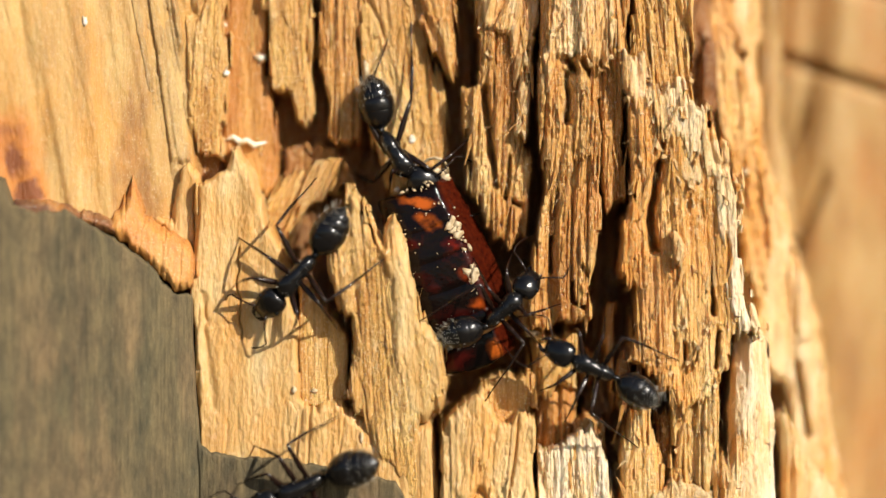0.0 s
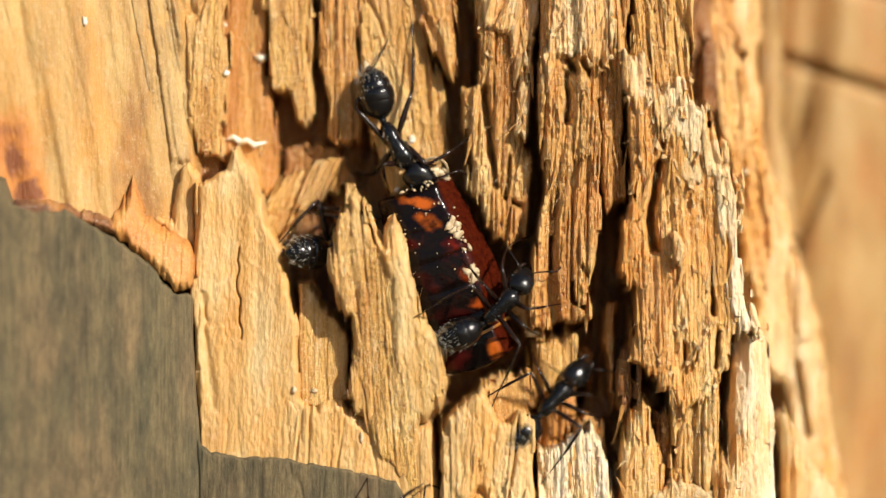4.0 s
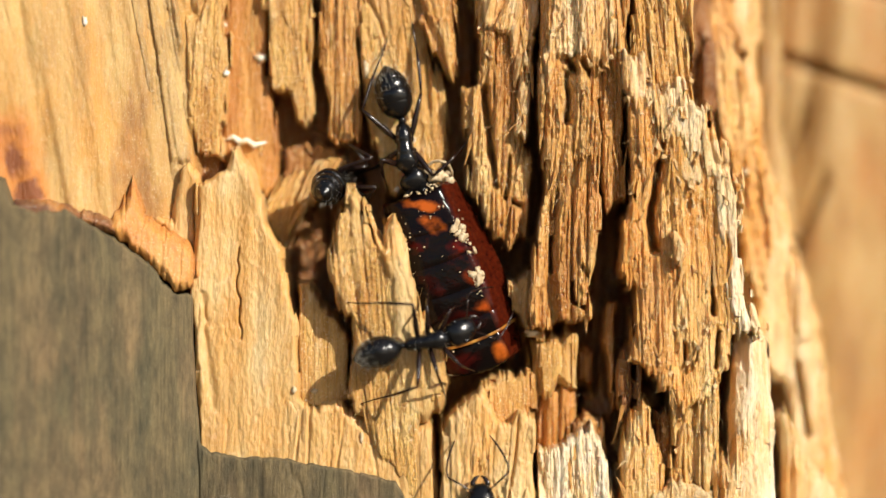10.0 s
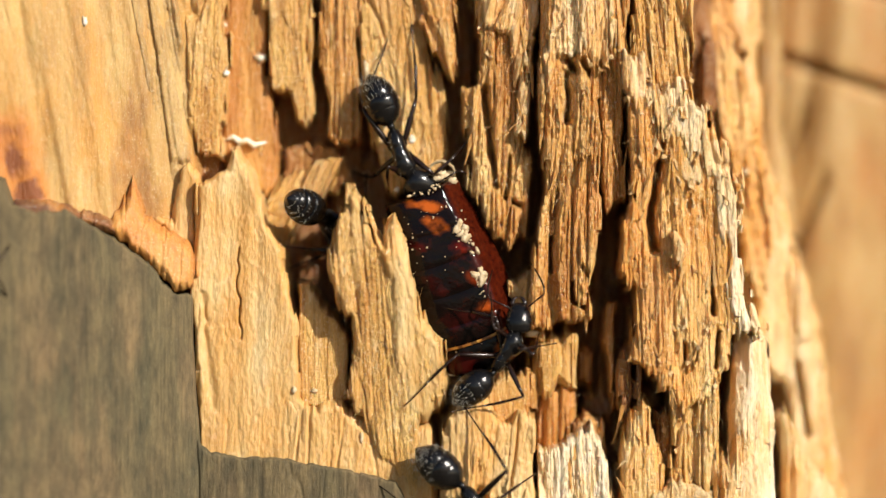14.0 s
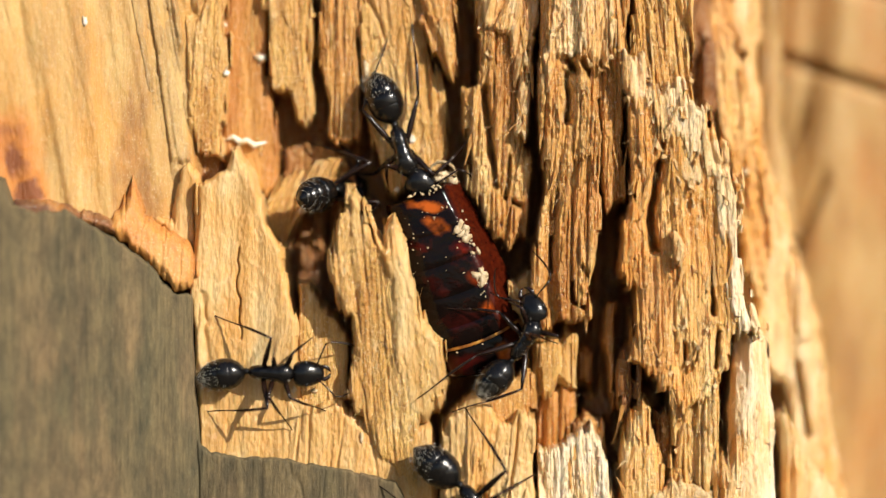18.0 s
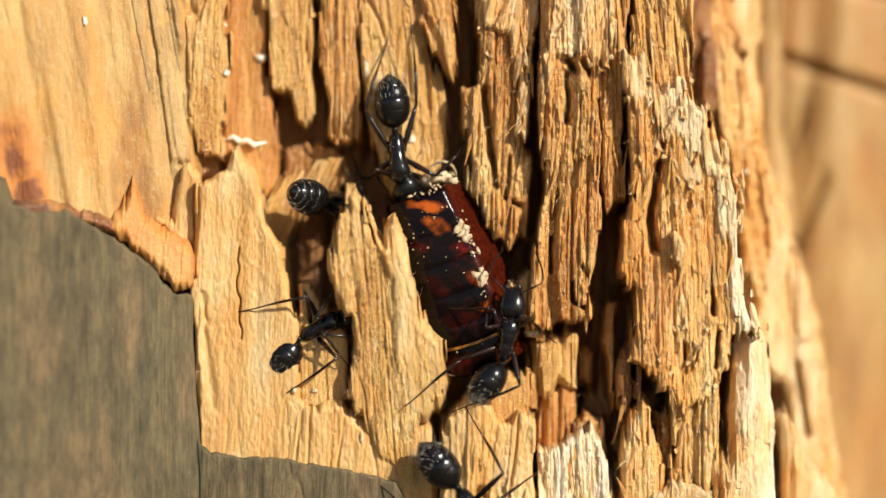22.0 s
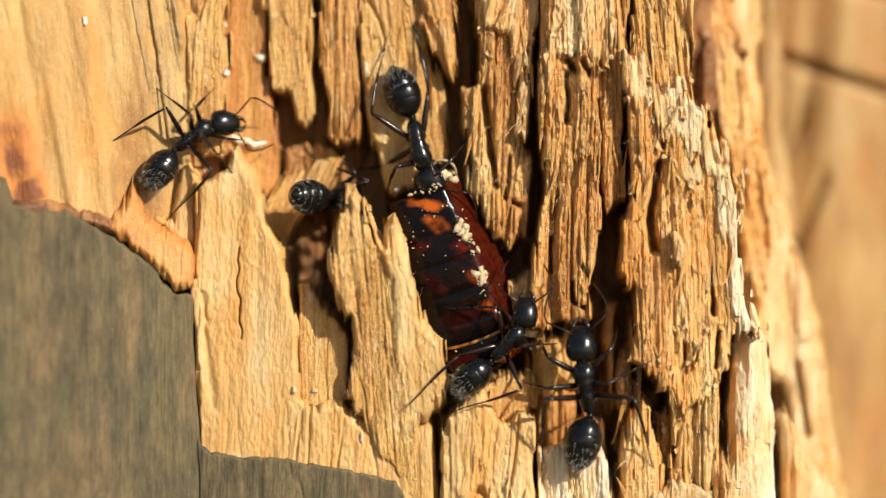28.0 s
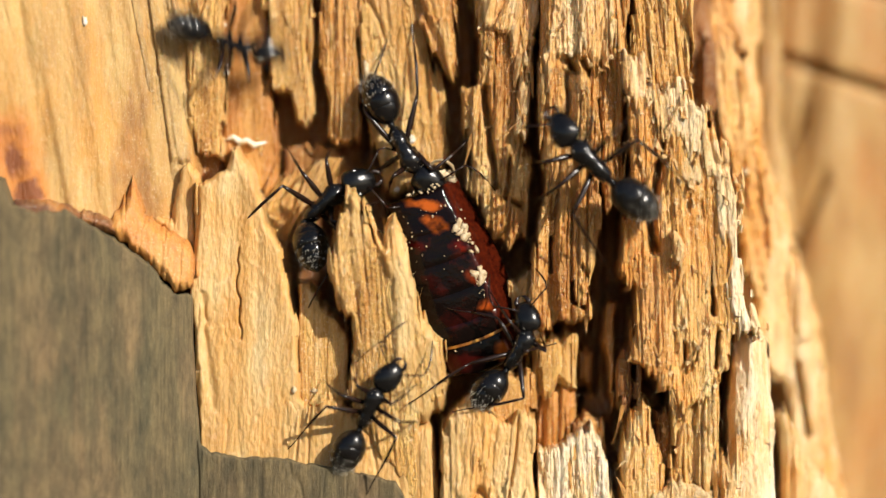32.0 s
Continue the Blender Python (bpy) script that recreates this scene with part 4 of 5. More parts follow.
def build_ant():
    ant = thing("ant", (0, 0, 0), "glossy black carpenter ant with a bristly gaster, on rotten wood", "ant", "ants on the stump")
    meso = body_of([(-1.52, 0.12, 0.13, -0.05), (-1.44, 0.30, 0.33, -0.02), (-1.28, 0.42, 0.46, 0.03), (-1.0, 0.475, 0.54, 0.10), (-0.7, 0.49, 0.57, 0.15), (-0.42, 0.485, 0.56, 0.18), (-0.33, 0.465, 0.54, 0.18), (-0.2, 0.49, 0.56, 0.20),
                    (0.1, 0.53, 0.58, 0.24), (0.34, 0.57, 0.58, 0.26), (0.42, 0.56, 0.565, 0.26), (0.52, 0.61, 0.58, 0.27), (0.75, 0.70, 0.59, 0.26), (0.98, 0.70, 0.56, 0.24), (1.2, 0.60, 0.47, 0.20), (1.4, 0.38, 0.33, 0.15), (1.6, 0.20, 0.20, 0.12)], 24)
    part("thorax", mesh_of("thorax", *meso), ANT, ant)
    for x, y in HIPS:
        for s in (1, -1):
            v, f = scaled(tube([(x + 0.1, y * s * 0.45, 0.0), (x + 0.08, y * s * 0.75, -0.08), (x, y * s * 1.15, -0.15), (x - 0.03, y * s * 1.4, -0.17)], [0.16, 0.25, 0.22, 0.10], 10))
            part("coxa", mesh_of("coxa", v, f), ANT, ant)
    pet = join(body_of([(-1.95, 0.10, 0.10, -0.05), (-1.82, 0.2, 0.22, 0.04), (-1.72, 0.24, 0.36, 0.12), (-1.62, 0.22, 0.30, 0.08), (-1.48, 0.11, 0.12, -0.04)], 12))
    part("waist", mesh_of("waist", *pet), ANT, ant)
    # gaster: overlapping plates behind the waist
    gaster = part("gaster", mesh_of("gaster", *body_of([(-0.12, 0.10, 0.10, 0), (-0.26, 0.40, 0.40, 0.02), (-0.55, 0.74, 0.71, 0.05), (-0.95, 0.99, 0.94, 0.06), (-1.25, 1.05, 1.0, 0.05), (-1.4, 1.02, 0.98, 0.05)], 28)), ANT, ant)
    gaster.location = WAIST * MM
    gaster["joint"] = "gaster"
    for x0, x1, r0, r1, z in ((-1.3, -2.05, 1.09, 1.06, 0.04), (-1.98, -2.68, 1.055, 0.90, 0.0), (-2.61, -3.12, 0.895, 0.62, -0.04), (-3.05, -3.45, 0.615, 0.19, -0.08)):
        prof = [(x0 + 0.15, r0 * 0.94, r0 * 0.90, z), (x0, r0 * 0.99, r0 * 0.95, z), ((x0 + x1) / 2, (r0 + r1) / 2 * 1.035, (r0 + r1) / 2 * 1.0, z), (x1 + 0.03, r1 * 1.02, r1 * 0.98, z), (x1, r1 * 0.96, r1 * 0.93, z)]
        if r1 < 0.2:
            prof[-1:] = [(x1 - 0.06, 0.10, 0.10, z), (x1 - 0.08, 0.02, 0.02, z)]
        part("plate", mesh_of("plate", *body_of(prof, 28)), ANT, gaster)
    rng = random.Random(9)
    hairs = []
    for k in range(60):
        x = -rng.triangular(0.7, 3.5, 3.0)
        r = 1.02 * math.sqrt(max(0.03, 1 - ((abs(x) - 1.5) / 2.1) ** 2))
        a = rng.uniform(-2.2, 2.2)
        n = Vector((-0.25 - 0.5 * (abs(x) > 2.4), math.sin(a), math.cos(a))).normalized()
        p = Vector((x, r * math.sin(a) * 0.98, r * math.cos(a) * 0.95))
        d = (n + Vector((-0.7, 0, 0))).normalized()
        hairs.append(tube([p, p + d * rng.uniform(0.22, 0.55)], [0.009, 0.003], 3))
    for x, r, count in ((-1.9, 1.06, 15), (-2.5, 0.96, 15), (-2.98, 0.71, 12), (-3.3, 0.41, 8)):
        for k in range(count):
            a = -1.5 + 3.0 * (k + 0.6 * rng.random()) / count
            n = Vector((0, math.sin(a), math.cos(a)))
            q = Vector((x + 0.4 * rng.random() - 0.15, 0, 0)) + n * (r * 0.98)
            hairs.append(tube([q, q + (n * 0.22 + Vector((-1, 0, 0))) * rng.uniform(0.22, 0.42)], [0.0095, 0.003], 3))
    part("bristles", mesh_of("bristles", *scaled(join(*hairs))), HAIR, gaster, "pale bristles")
    few = []
    for k in range(26):
        x, a = rng.uniform(-1.3, 1.4), rng.uniform(-1.1, 1.1)
        q = Vector((x, 0.45 * math.sin(a), 0.2 + 0.5 * math.cos(a)))
        few.append(tube([q, q + Vector((0.1, math.sin(a), math.cos(a))) * rng.uniform(0.15, 0.3)], [0.009, 0.003], 3))
    part("hairs", mesh_of("hairs", *scaled(join(*few))), HAIR, ant, "sparse pale hairs")
    # head, with its origin at the neck
    head = part("head", mesh_of("head", *body_of([(-0.10, 0.20, 0.15, 0), (-0.06, 0.50, 0.30, 0), (0.04, 0.70, 0.42, 0.01), (0.22, 0.82, 0.52, 0.02), (0.55, 0.885, 0.59, 0.03), (0.95, 0.88, 0.58, 0.01), (1.32, 0.80, 0.52, -0.04), (1.62, 0.68, 0.43, -0.08), (1.85, 0.54, 0.33, -0.12), (1.98, 0.38, 0.20, -0.15)], 24)), ANT, ant)
    head.location = NECK * MM
    head["joint"] = "head"
    for s in (1, -1):
        jaw = join(tube([(1.78, 0.38 * s, -0.16), (2.08, 0.44 * s, -0.2), (2.36, 0.28 * s, -0.22), (2.5, 0.04 * s, -0.22)], [0.14, 0.16, 0.12, 0.03], 8, 0.7))
        part("mandible", mesh_of("mandible", *scaled(jaw)), LEG, head)
        eb = bmesh.new()
        bmesh.ops.create_icosphere(eb, subdivisions=2, radius=0.00017, matrix=Matrix.Translation(Vector((0.78, 0.73 * s, 0.28)) * MM))
        part("eye", eb, ANT, head)
        ant_pts = [(1.32, 0.26 * s, 0.30), (1.7, 0.72 * s, 0.55), (2.2, 1.48 * s, 0.62), (2.42, 1.82 * s, 0.55)]
        whip = [(2.42, 1.82 * s, 0.55), (2.9, 1.88 * s, 0.34), (3.5, 1.74 * s, 0.05), (4.1, 1.5 * s, -0.25), (4.7, 1.2 * s, -0.45)]
        feeler = join(tube(ant_pts, [0.05, 0.055, 0.06, 0.06], 6), tube(whip, [0.045, 0.055, 0.06, 0.062, 0.03], 6))
        root = Vector((1.32, 0.26 * s, 0.30))
        fa = part("antenna", mesh_of("antenna", *scaled(([q - root for q in feeler[0]], feeler[1]))), LEG, head)
        fa.location = root * MM
        fa["joint"] = "antennaL" if s > 0 else "antennaR"
    for i in range(3):
        thigh, shin = leg_meshes(i)
        for s in (1, -1):
            leg = part("leg", thigh, LEG, ant)
            leg["joint"] = "leg%d%s" % (i, "L" if s > 0 else "R")
            sh = part("shin", shin, LEG, leg)
            sh["joint"] = "shin"
            leg.location = Vector((HIPS[i][0], HIPS[i][1] * s, -0.15)) * MM
            sh.location = (LEG_SPANS[i][0] * MM, 0, 0)
    return ant


loose_fibres()


# ---- torn slivers standing on the broken wood ----
def sliver_mesh(rng, length, width, material):
    rings = 6
    pts, rad = [], []
    bend = rng.uniform(-0.12, 0.12)
    for k in range(rings):
        f = k / (rings - 1)
        pts.append((bend * length * f * f, -0.25 * width * math.sin(3 * f), length * f))
        w = width * (1 - 0.92 * f ** rng.uniform(1.2, 2.2)) * rng.uniform(0.85, 1.15)
        rad.append((0.45 * w * rng.uniform(0.7, 1.1), w))
    v, f = tube(pts, rad, 6)
    v = [q + Vector((rng.uniform(-1, 1), rng.uniform(-1, 1), 0)) * 0.16 * width for q in v]
    me = mesh_of("splinter", *scaled((v, f)), smooth=False)
    me.materials.append(material)
    return me


def slivers():
    bpy.context.view_layer.update()
    dg = bpy.context.evaluated_depsgraph_get()
    eye = Vector((0, -EYE, LIFT)) * MM
    rng = random.Random(33)
    kinds = {mat: [sliver_mesh(rng, rng.uniform(0.9, 3.2), rng.uniform(0.05, 0.17), mat) for k in range(6)] for mat in (TAN, RIDGE, CREAM, BROWN, STRAW)}
    spots = []
    for u0, v0, u1, v1, count, mats in ((832, -40, 945, 430, 46, (TAN, RIDGE, BROWN)), (955, -40, 1110, 560, 76, (TAN, TAN, BROWN, STRAW)), (1105, -30, 1215, 720, 60, (RIDGE, TAN, CREAM)),
                                        (1195, 210, 1325, 790, 46, (RIDGE, CREAM, RIDGE)), (960, 700, 1480, 890, 40, (CREAM, RIDGE, TAN)), (340, -40, 800, 250, 26, (TAN, STRAW))):
        for k in range(count):
            way = (at(rng.uniform(u0, u1), rng.uniform(v0, v1)) - eye).normalized()
            hit, p, n, _, ob, _ = scene.ray_cast(dg, eye, way)
            if hit and ob.parent is stump and p.y < 6.5 * MM and n.y < -0.35:
                spots.append((p, n, rng.choice(mats)))
    for p, n, mat in spots:
        tip = Vector((rng.gauss(0, 0.13), -rng.uniform(0.0, 0.14), rng.choice((1, -1)))).normalized()
        out = Vector((n.x * 0.5, -1, 0)).normalized()
        side = out.cross(tip).normalized()
        rot = Matrix((side, tip.cross(side), tip)).transposed()
        ob = part("splinter", rng.choice(kinds[mat]), None, stump)
        ob.matrix_basis = Matrix.LocRotScale(p - out * 0.00004, rot, None)
        on_stump(ob)


def flakes():
    """Small curled flakes of wood that have lifted off the ridge."""
    bpy.context.view_layer.update()
    dg = bpy.context.evaluated_depsgraph_get()
    eye = Vector((0, -EYE, LIFT)) * MM
    rng = random.Random(57)
    kinds = []
    for mat in (CREAM, RIDGE, RIM, TAN):
        for k in range(3):
            long_, wide, curl = rng.uniform(0.5, 1.3), rng.uniform(0.10, 0.26), rng.uniform(0.5, 1.3)
            path = [(0.06 * math.sin(5 * f + k), -long_ * (1 - math.cos(curl * f)) / curl, -long_ * math.sin(curl * f) / curl) for f in (0, 0.2, 0.4, 0.6, 0.8, 1.0)]
            me = mesh_of("flake", *scaled(tube(path, [(wide * w, 0.035) for w in (0.7, 1.0, 0.95, 0.8, 0.5, 0.1)], 8)), smooth=False)
            me.materials.append(mat)
            kinds.append(me)
    for u0, v0, u1, v1, count in ((1110, 120, 1310, 480, 46), (1130, 480, 1310, 720, 24), (960, 20, 1100, 160, 16), (835, 20, 935, 260, 16), (1100, 720, 1280, 870, 12)):
        for k in range(count):
            way = (at(rng.uniform(u0, u1), rng.uniform(v0, v1)) - eye).normalized()
            hit, p, n, _, ob, _ = scene.ray_cast(dg, eye, way)
            if hit and ob.parent is stump and p.y < 4 * MM and n.y < -0.4:
                turn = Euler((rng.uniform(-0.3, 0.3), rng.gauss(0, 0.5), rng.uniform(-0.6, 0.6))).to_matrix()
                ob = part("flake", rng.choice(kinds), None, stump)
                ob.matrix_basis = Matrix.LocRotScale(p + Vector((0, 0.00005, 0)), turn, None)
                on_stump(ob)


slivers()
flakes()
first_ant = build_ant()
first_ant.scale = (1.0, 1.0, 1.0)
ants = [first_ant] + [copy_thing(first_ant, pose(0.02 * k, 0, 0.01)) for k in range(1, 6)]
ants[0].scale = (1.14, 1.14, 1.14)
ants[1].scale = (1.12, 1.12, 1.12)
ants[4].scale = (1.16, 1.16, 1.16)


# ---- what moves ----
def spread(row):
    """Gaster tip, waist, neck and head tip on the plan."""
    t, *p = row
    if len(p) == 4:
        g, h = Vector(p[:2]), Vector(p[2:])
        p = [*g, *g.lerp(h, 0.40), *g.lerp(h, 0.77), *h]
    return t, np.array(p, float)


class Ground:
    """Depth of the wood and the prey under a place on the plan."""

    def __init__(self):
        bpy.context.view_layer.update()
        self.dg = bpy.context.evaluated_depsgraph_get()
        self.eye = Vector((0, -EYE, LIFT)) * MM
        self.known = {}

    def single(self, u, v):
        key = (round(u / 6), round(v / 6))
        if key not in self.known:
            way = (at(key[0] * 6, key[1] * 6) - self.eye).normalized()
            hit, place, *_ = scene.ray_cast(self.dg, self.eye, way)
            self.known[key] = min(place.y / MM, 8.0) if hit else 3.0
        return self.known[key]

    def depth(self, u, v, wide=26):
        d = sorted(self.single(u + a * wide, v + b * wide) for a in (-1, 0, 1) for b in (-1, 0, 1))
        return sum(d[2:6]) / 4


NEUTRAL = [(2.9, 2.4), (0.6, 3.9), (-5.0, 3.4)]


def frame_of(fwd, up):
    x = fwd.normalized()
    y = up.cross(x).normalized()
    z = x.cross(y)
    return Matrix((x, y, z)).transposed()


def smooth_time(rows, t):
    ts = [r[0] for r in rows]
    i = max(0, min(len(ts) - 2, int(np.searchsorted(ts, t, side="right")) - 1))
    a, b = rows[i], rows[i + 1]
    w = min(1, max(0, (t - a[0]) / (b[0] - a[0])))
    p0 = rows[i - 1] if i > 0 else a
    p3 = rows[i + 2] if i + 2 < len(rows) else b
    m1 = (b[1] - p0[1]) / max(b[0] - p0[0], 1e-6) * (b[0] - a[0])
    m2 = (p3[1] - a[1]) / max(p3[0] - a[0], 1e-6) * (b[0] - a[0])
    lim = np.abs(b[1] - a[1]) * 1.5 + 4
    m1, m2 = np.clip(m1, -lim, lim), np.clip(m2, -lim, lim)
    return (2 * w**3 - 3 * w**2 + 1) * a[1] + (w**3 - 2 * w**2 + w) * m1 + (-2 * w**3 + 3 * w**2) * b[1] + (w**3 - w**2) * m2


def crawl(ant, rows, ground_, rise=1.15, hold=None, hold_from=0.0, deepest=2.6, seed=0, dive=None, forced=()):
    """Key an ant along its rows: the body, then head, gaster and the planted legs."""
    track = [spread(r) for r in rows]
    if track[0][0] > 0:
        track.insert(0, (0.0, track[0][1]))
    if track[-1][0] < 32:
        track.append((32.0, track[-1][1]))
    times, t = [0.0], 0.0
    while t < 31.95:
        here, ahead = smooth_time(track, t), smooth_time(track, t + 0.1)
        t = round(t + (0.1 if np.abs(ahead - here).max() > 7 else 0.2), 2)
        times.append(min(t, 32.0))
    places = [smooth_time(track, t) for t in times]
    depth = np.array([[ground_.depth(p[2], p[3]), ground_.depth(p[4], p[5])] for p in places])
    pad = np.vstack([depth[:1], depth, depth[-1:]])
    limit = np.interp(times, [d[0] for d in deepest], [d[1] for d in deepest]) if isinstance(deepest, list) else np.full(len(times), deepest)
    depth = np.minimum((pad[:-2] + 2 * pad[1:-1] + pad[2:]) / 4 - rise, limit[:, None])
    for t0, t1, d in forced:
        w = np.clip(np.minimum(np.array(times) - t0, t1 - np.array(times)) / 0.4, 0, 1)[:, None]
        depth = depth * (1 - w) + d * w
    joints = {}
    for o in ant.children:
        if "joint" in o:
            joints[o["joint"]] = o
    keys = {j: [] for j in joints}
    shins = {j: [] for j in joints if j.startswith("leg")}
    body, feet, chance = [], {}, random.Random(seed)
    for n, (t, p) in enumerate(zip(times, places)):
        dw, dn = depth[n]
        plunge = float(np.interp(t, [d[0] for d in dive], [d[1] for d in dive])) if dive else 0.0
        dn = dw + max(-1.2, min(1.2, dn - dw)) * (1 - min(1.0, plunge / 2)) + plunge
        w3, n3 = at(p[2], p[3], dw), at(p[4], p[5], dn)
        h3, g3 = at(p[6], p[7], dn + 0.6 * plunge), at(p[0], p[1], dw - 1.2 * plunge)
        fwd = n3 - w3
        rot = frame_of(fwd, Vector((0, -1, 0)))
        m = Matrix.LocRotScale((w3 + n3) / 2, rot, None)
        body.append((t, m))
        inv = m.inverted()
        # head and gaster turn on their joints
        for j, far, long_, tilt in (("head", h3, 2.1, -0.15), ("gaster", g3, 3.6, 0.0)):
            base = NECK if j == "head" else WAIST
            v = (inv @ far) / MM - base
            rising = v.z
            v.z = 0
            short = min(1.0, max(0.5, v.length / (long_ * 0.95)))
            v.z = v.length * tilt if short > 0.85 else (1 if j == "gaster" else -1) * v.length * math.tan(math.acos(short)) * 0.7
            if plunge > 1:
                v.z = rising
            x = v if j == "head" else -v
            x.x = max(x.x, 0.15)
            keys[j].append((t, Matrix.LocRotScale(base * MM, frame_of(x, Vector((0, 0, 1))), None)))
        # legs: a foot stays where it stands until the body has moved on
        for i in range(3):
            for s, side in ((1, "L"), (-1, "R")):
                j = "leg%d%s" % (i, side)
                home = m @ (Vector((NEUTRAL[i][0], NEUTRAL[i][1] * s, 0)) * MM)
                if hold and j in hold and t >= hold_from:
                    u, v_ = hold[j][:2]
                    foot = at(u, v_, hold[j][2] if len(hold[j]) > 2 else ground_.single(u, v_))
                else:
                    foot = feet.get(j)
                    slack = 1.3 + 0.5 * ((i + (s > 0)) % 2)
                    here = None if foot is None else (inv @ foot) / MM
                    if foot is None or (foot - home).length > slack * MM or here.y * s < 1.0 or abs(here.x - NEUTRAL[i][0]) > 1.7:
                        ahead = places[min(n + 1, len(places) - 1)]
                        lead = (at(ahead[2], ahead[3], dw) - w3) * 0.8
                        foot = home + lead + Vector((chance.random() - 0.5, 0, chance.random() - 0.5)) * 0.7 * MM
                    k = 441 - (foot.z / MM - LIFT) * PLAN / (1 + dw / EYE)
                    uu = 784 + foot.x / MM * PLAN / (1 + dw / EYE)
                    gd = ground_.single(uu, k)
                    foot = Vector((foot.x, max(dw - 0.6, min(dw + 2.6, gd)) * MM, foot.z))
                    feet[j] = foot
                l1, l2 = LEG_SPANS[i]
                hip = Vector((HIPS[i][0], HIPS[i][1] * s, -0.15))
                f = (inv @ foot) / MM - hip
                d = max(abs(l1 - l2) + 0.35, min(l1 + l2 - 0.12, f.length))
                e = f.normalized()
                upv = Vector(((0.3, 0.9, -0.1)[i], 0.8 * s, 0.35)) if hold and j in hold and t >= hold_from else Vector((0.5 * (1, 0.1, 0.5)[i], 0.9 * s, 0.9))
                b = (upv - e * upv.dot(e)).normalized()
                a_ = (l1 * l1 - l2 * l2 + d * d) / (2 * d)
                knee = e * a_ + b * math.sqrt(max(0.0, l1 * l1 - a_ * a_))
                r1 = frame_of(knee, Vector((0, 0, 1)) if abs(knee.normalized().z) < 0.95 else Vector((0, s, 0)))
                r2 = frame_of(e * d - knee, b)
                keys[j].append((t, Matrix.LocRotScale(hip * MM, r1, None)))
                shins[j].append((t, Matrix.LocRotScale((l1 * MM, 0, 0), r1.transposed() @ r2, None)))
    walk(ant, body)
    # the feelers beat slowly
    for o in joints["head"].children:
        if "joint" in o:
            s = 1 if o["joint"].endswith("L") else -1
            root = o.location.copy()
            walk(o, [(k * 0.4, Matrix.LocRotScale(root, Euler((0.10 * math.sin(k * 1.9 + seed), 0.12 * math.sin(k * 1.3 + s + seed), 0.16 * s * math.sin(k * 1.1 + 2 * s + seed))), None)) for k in range(81)])
    for j, o in joints.items():
        walk(o, keys[j])
        if j in shins:
            walk(o.children[0], shins[j])


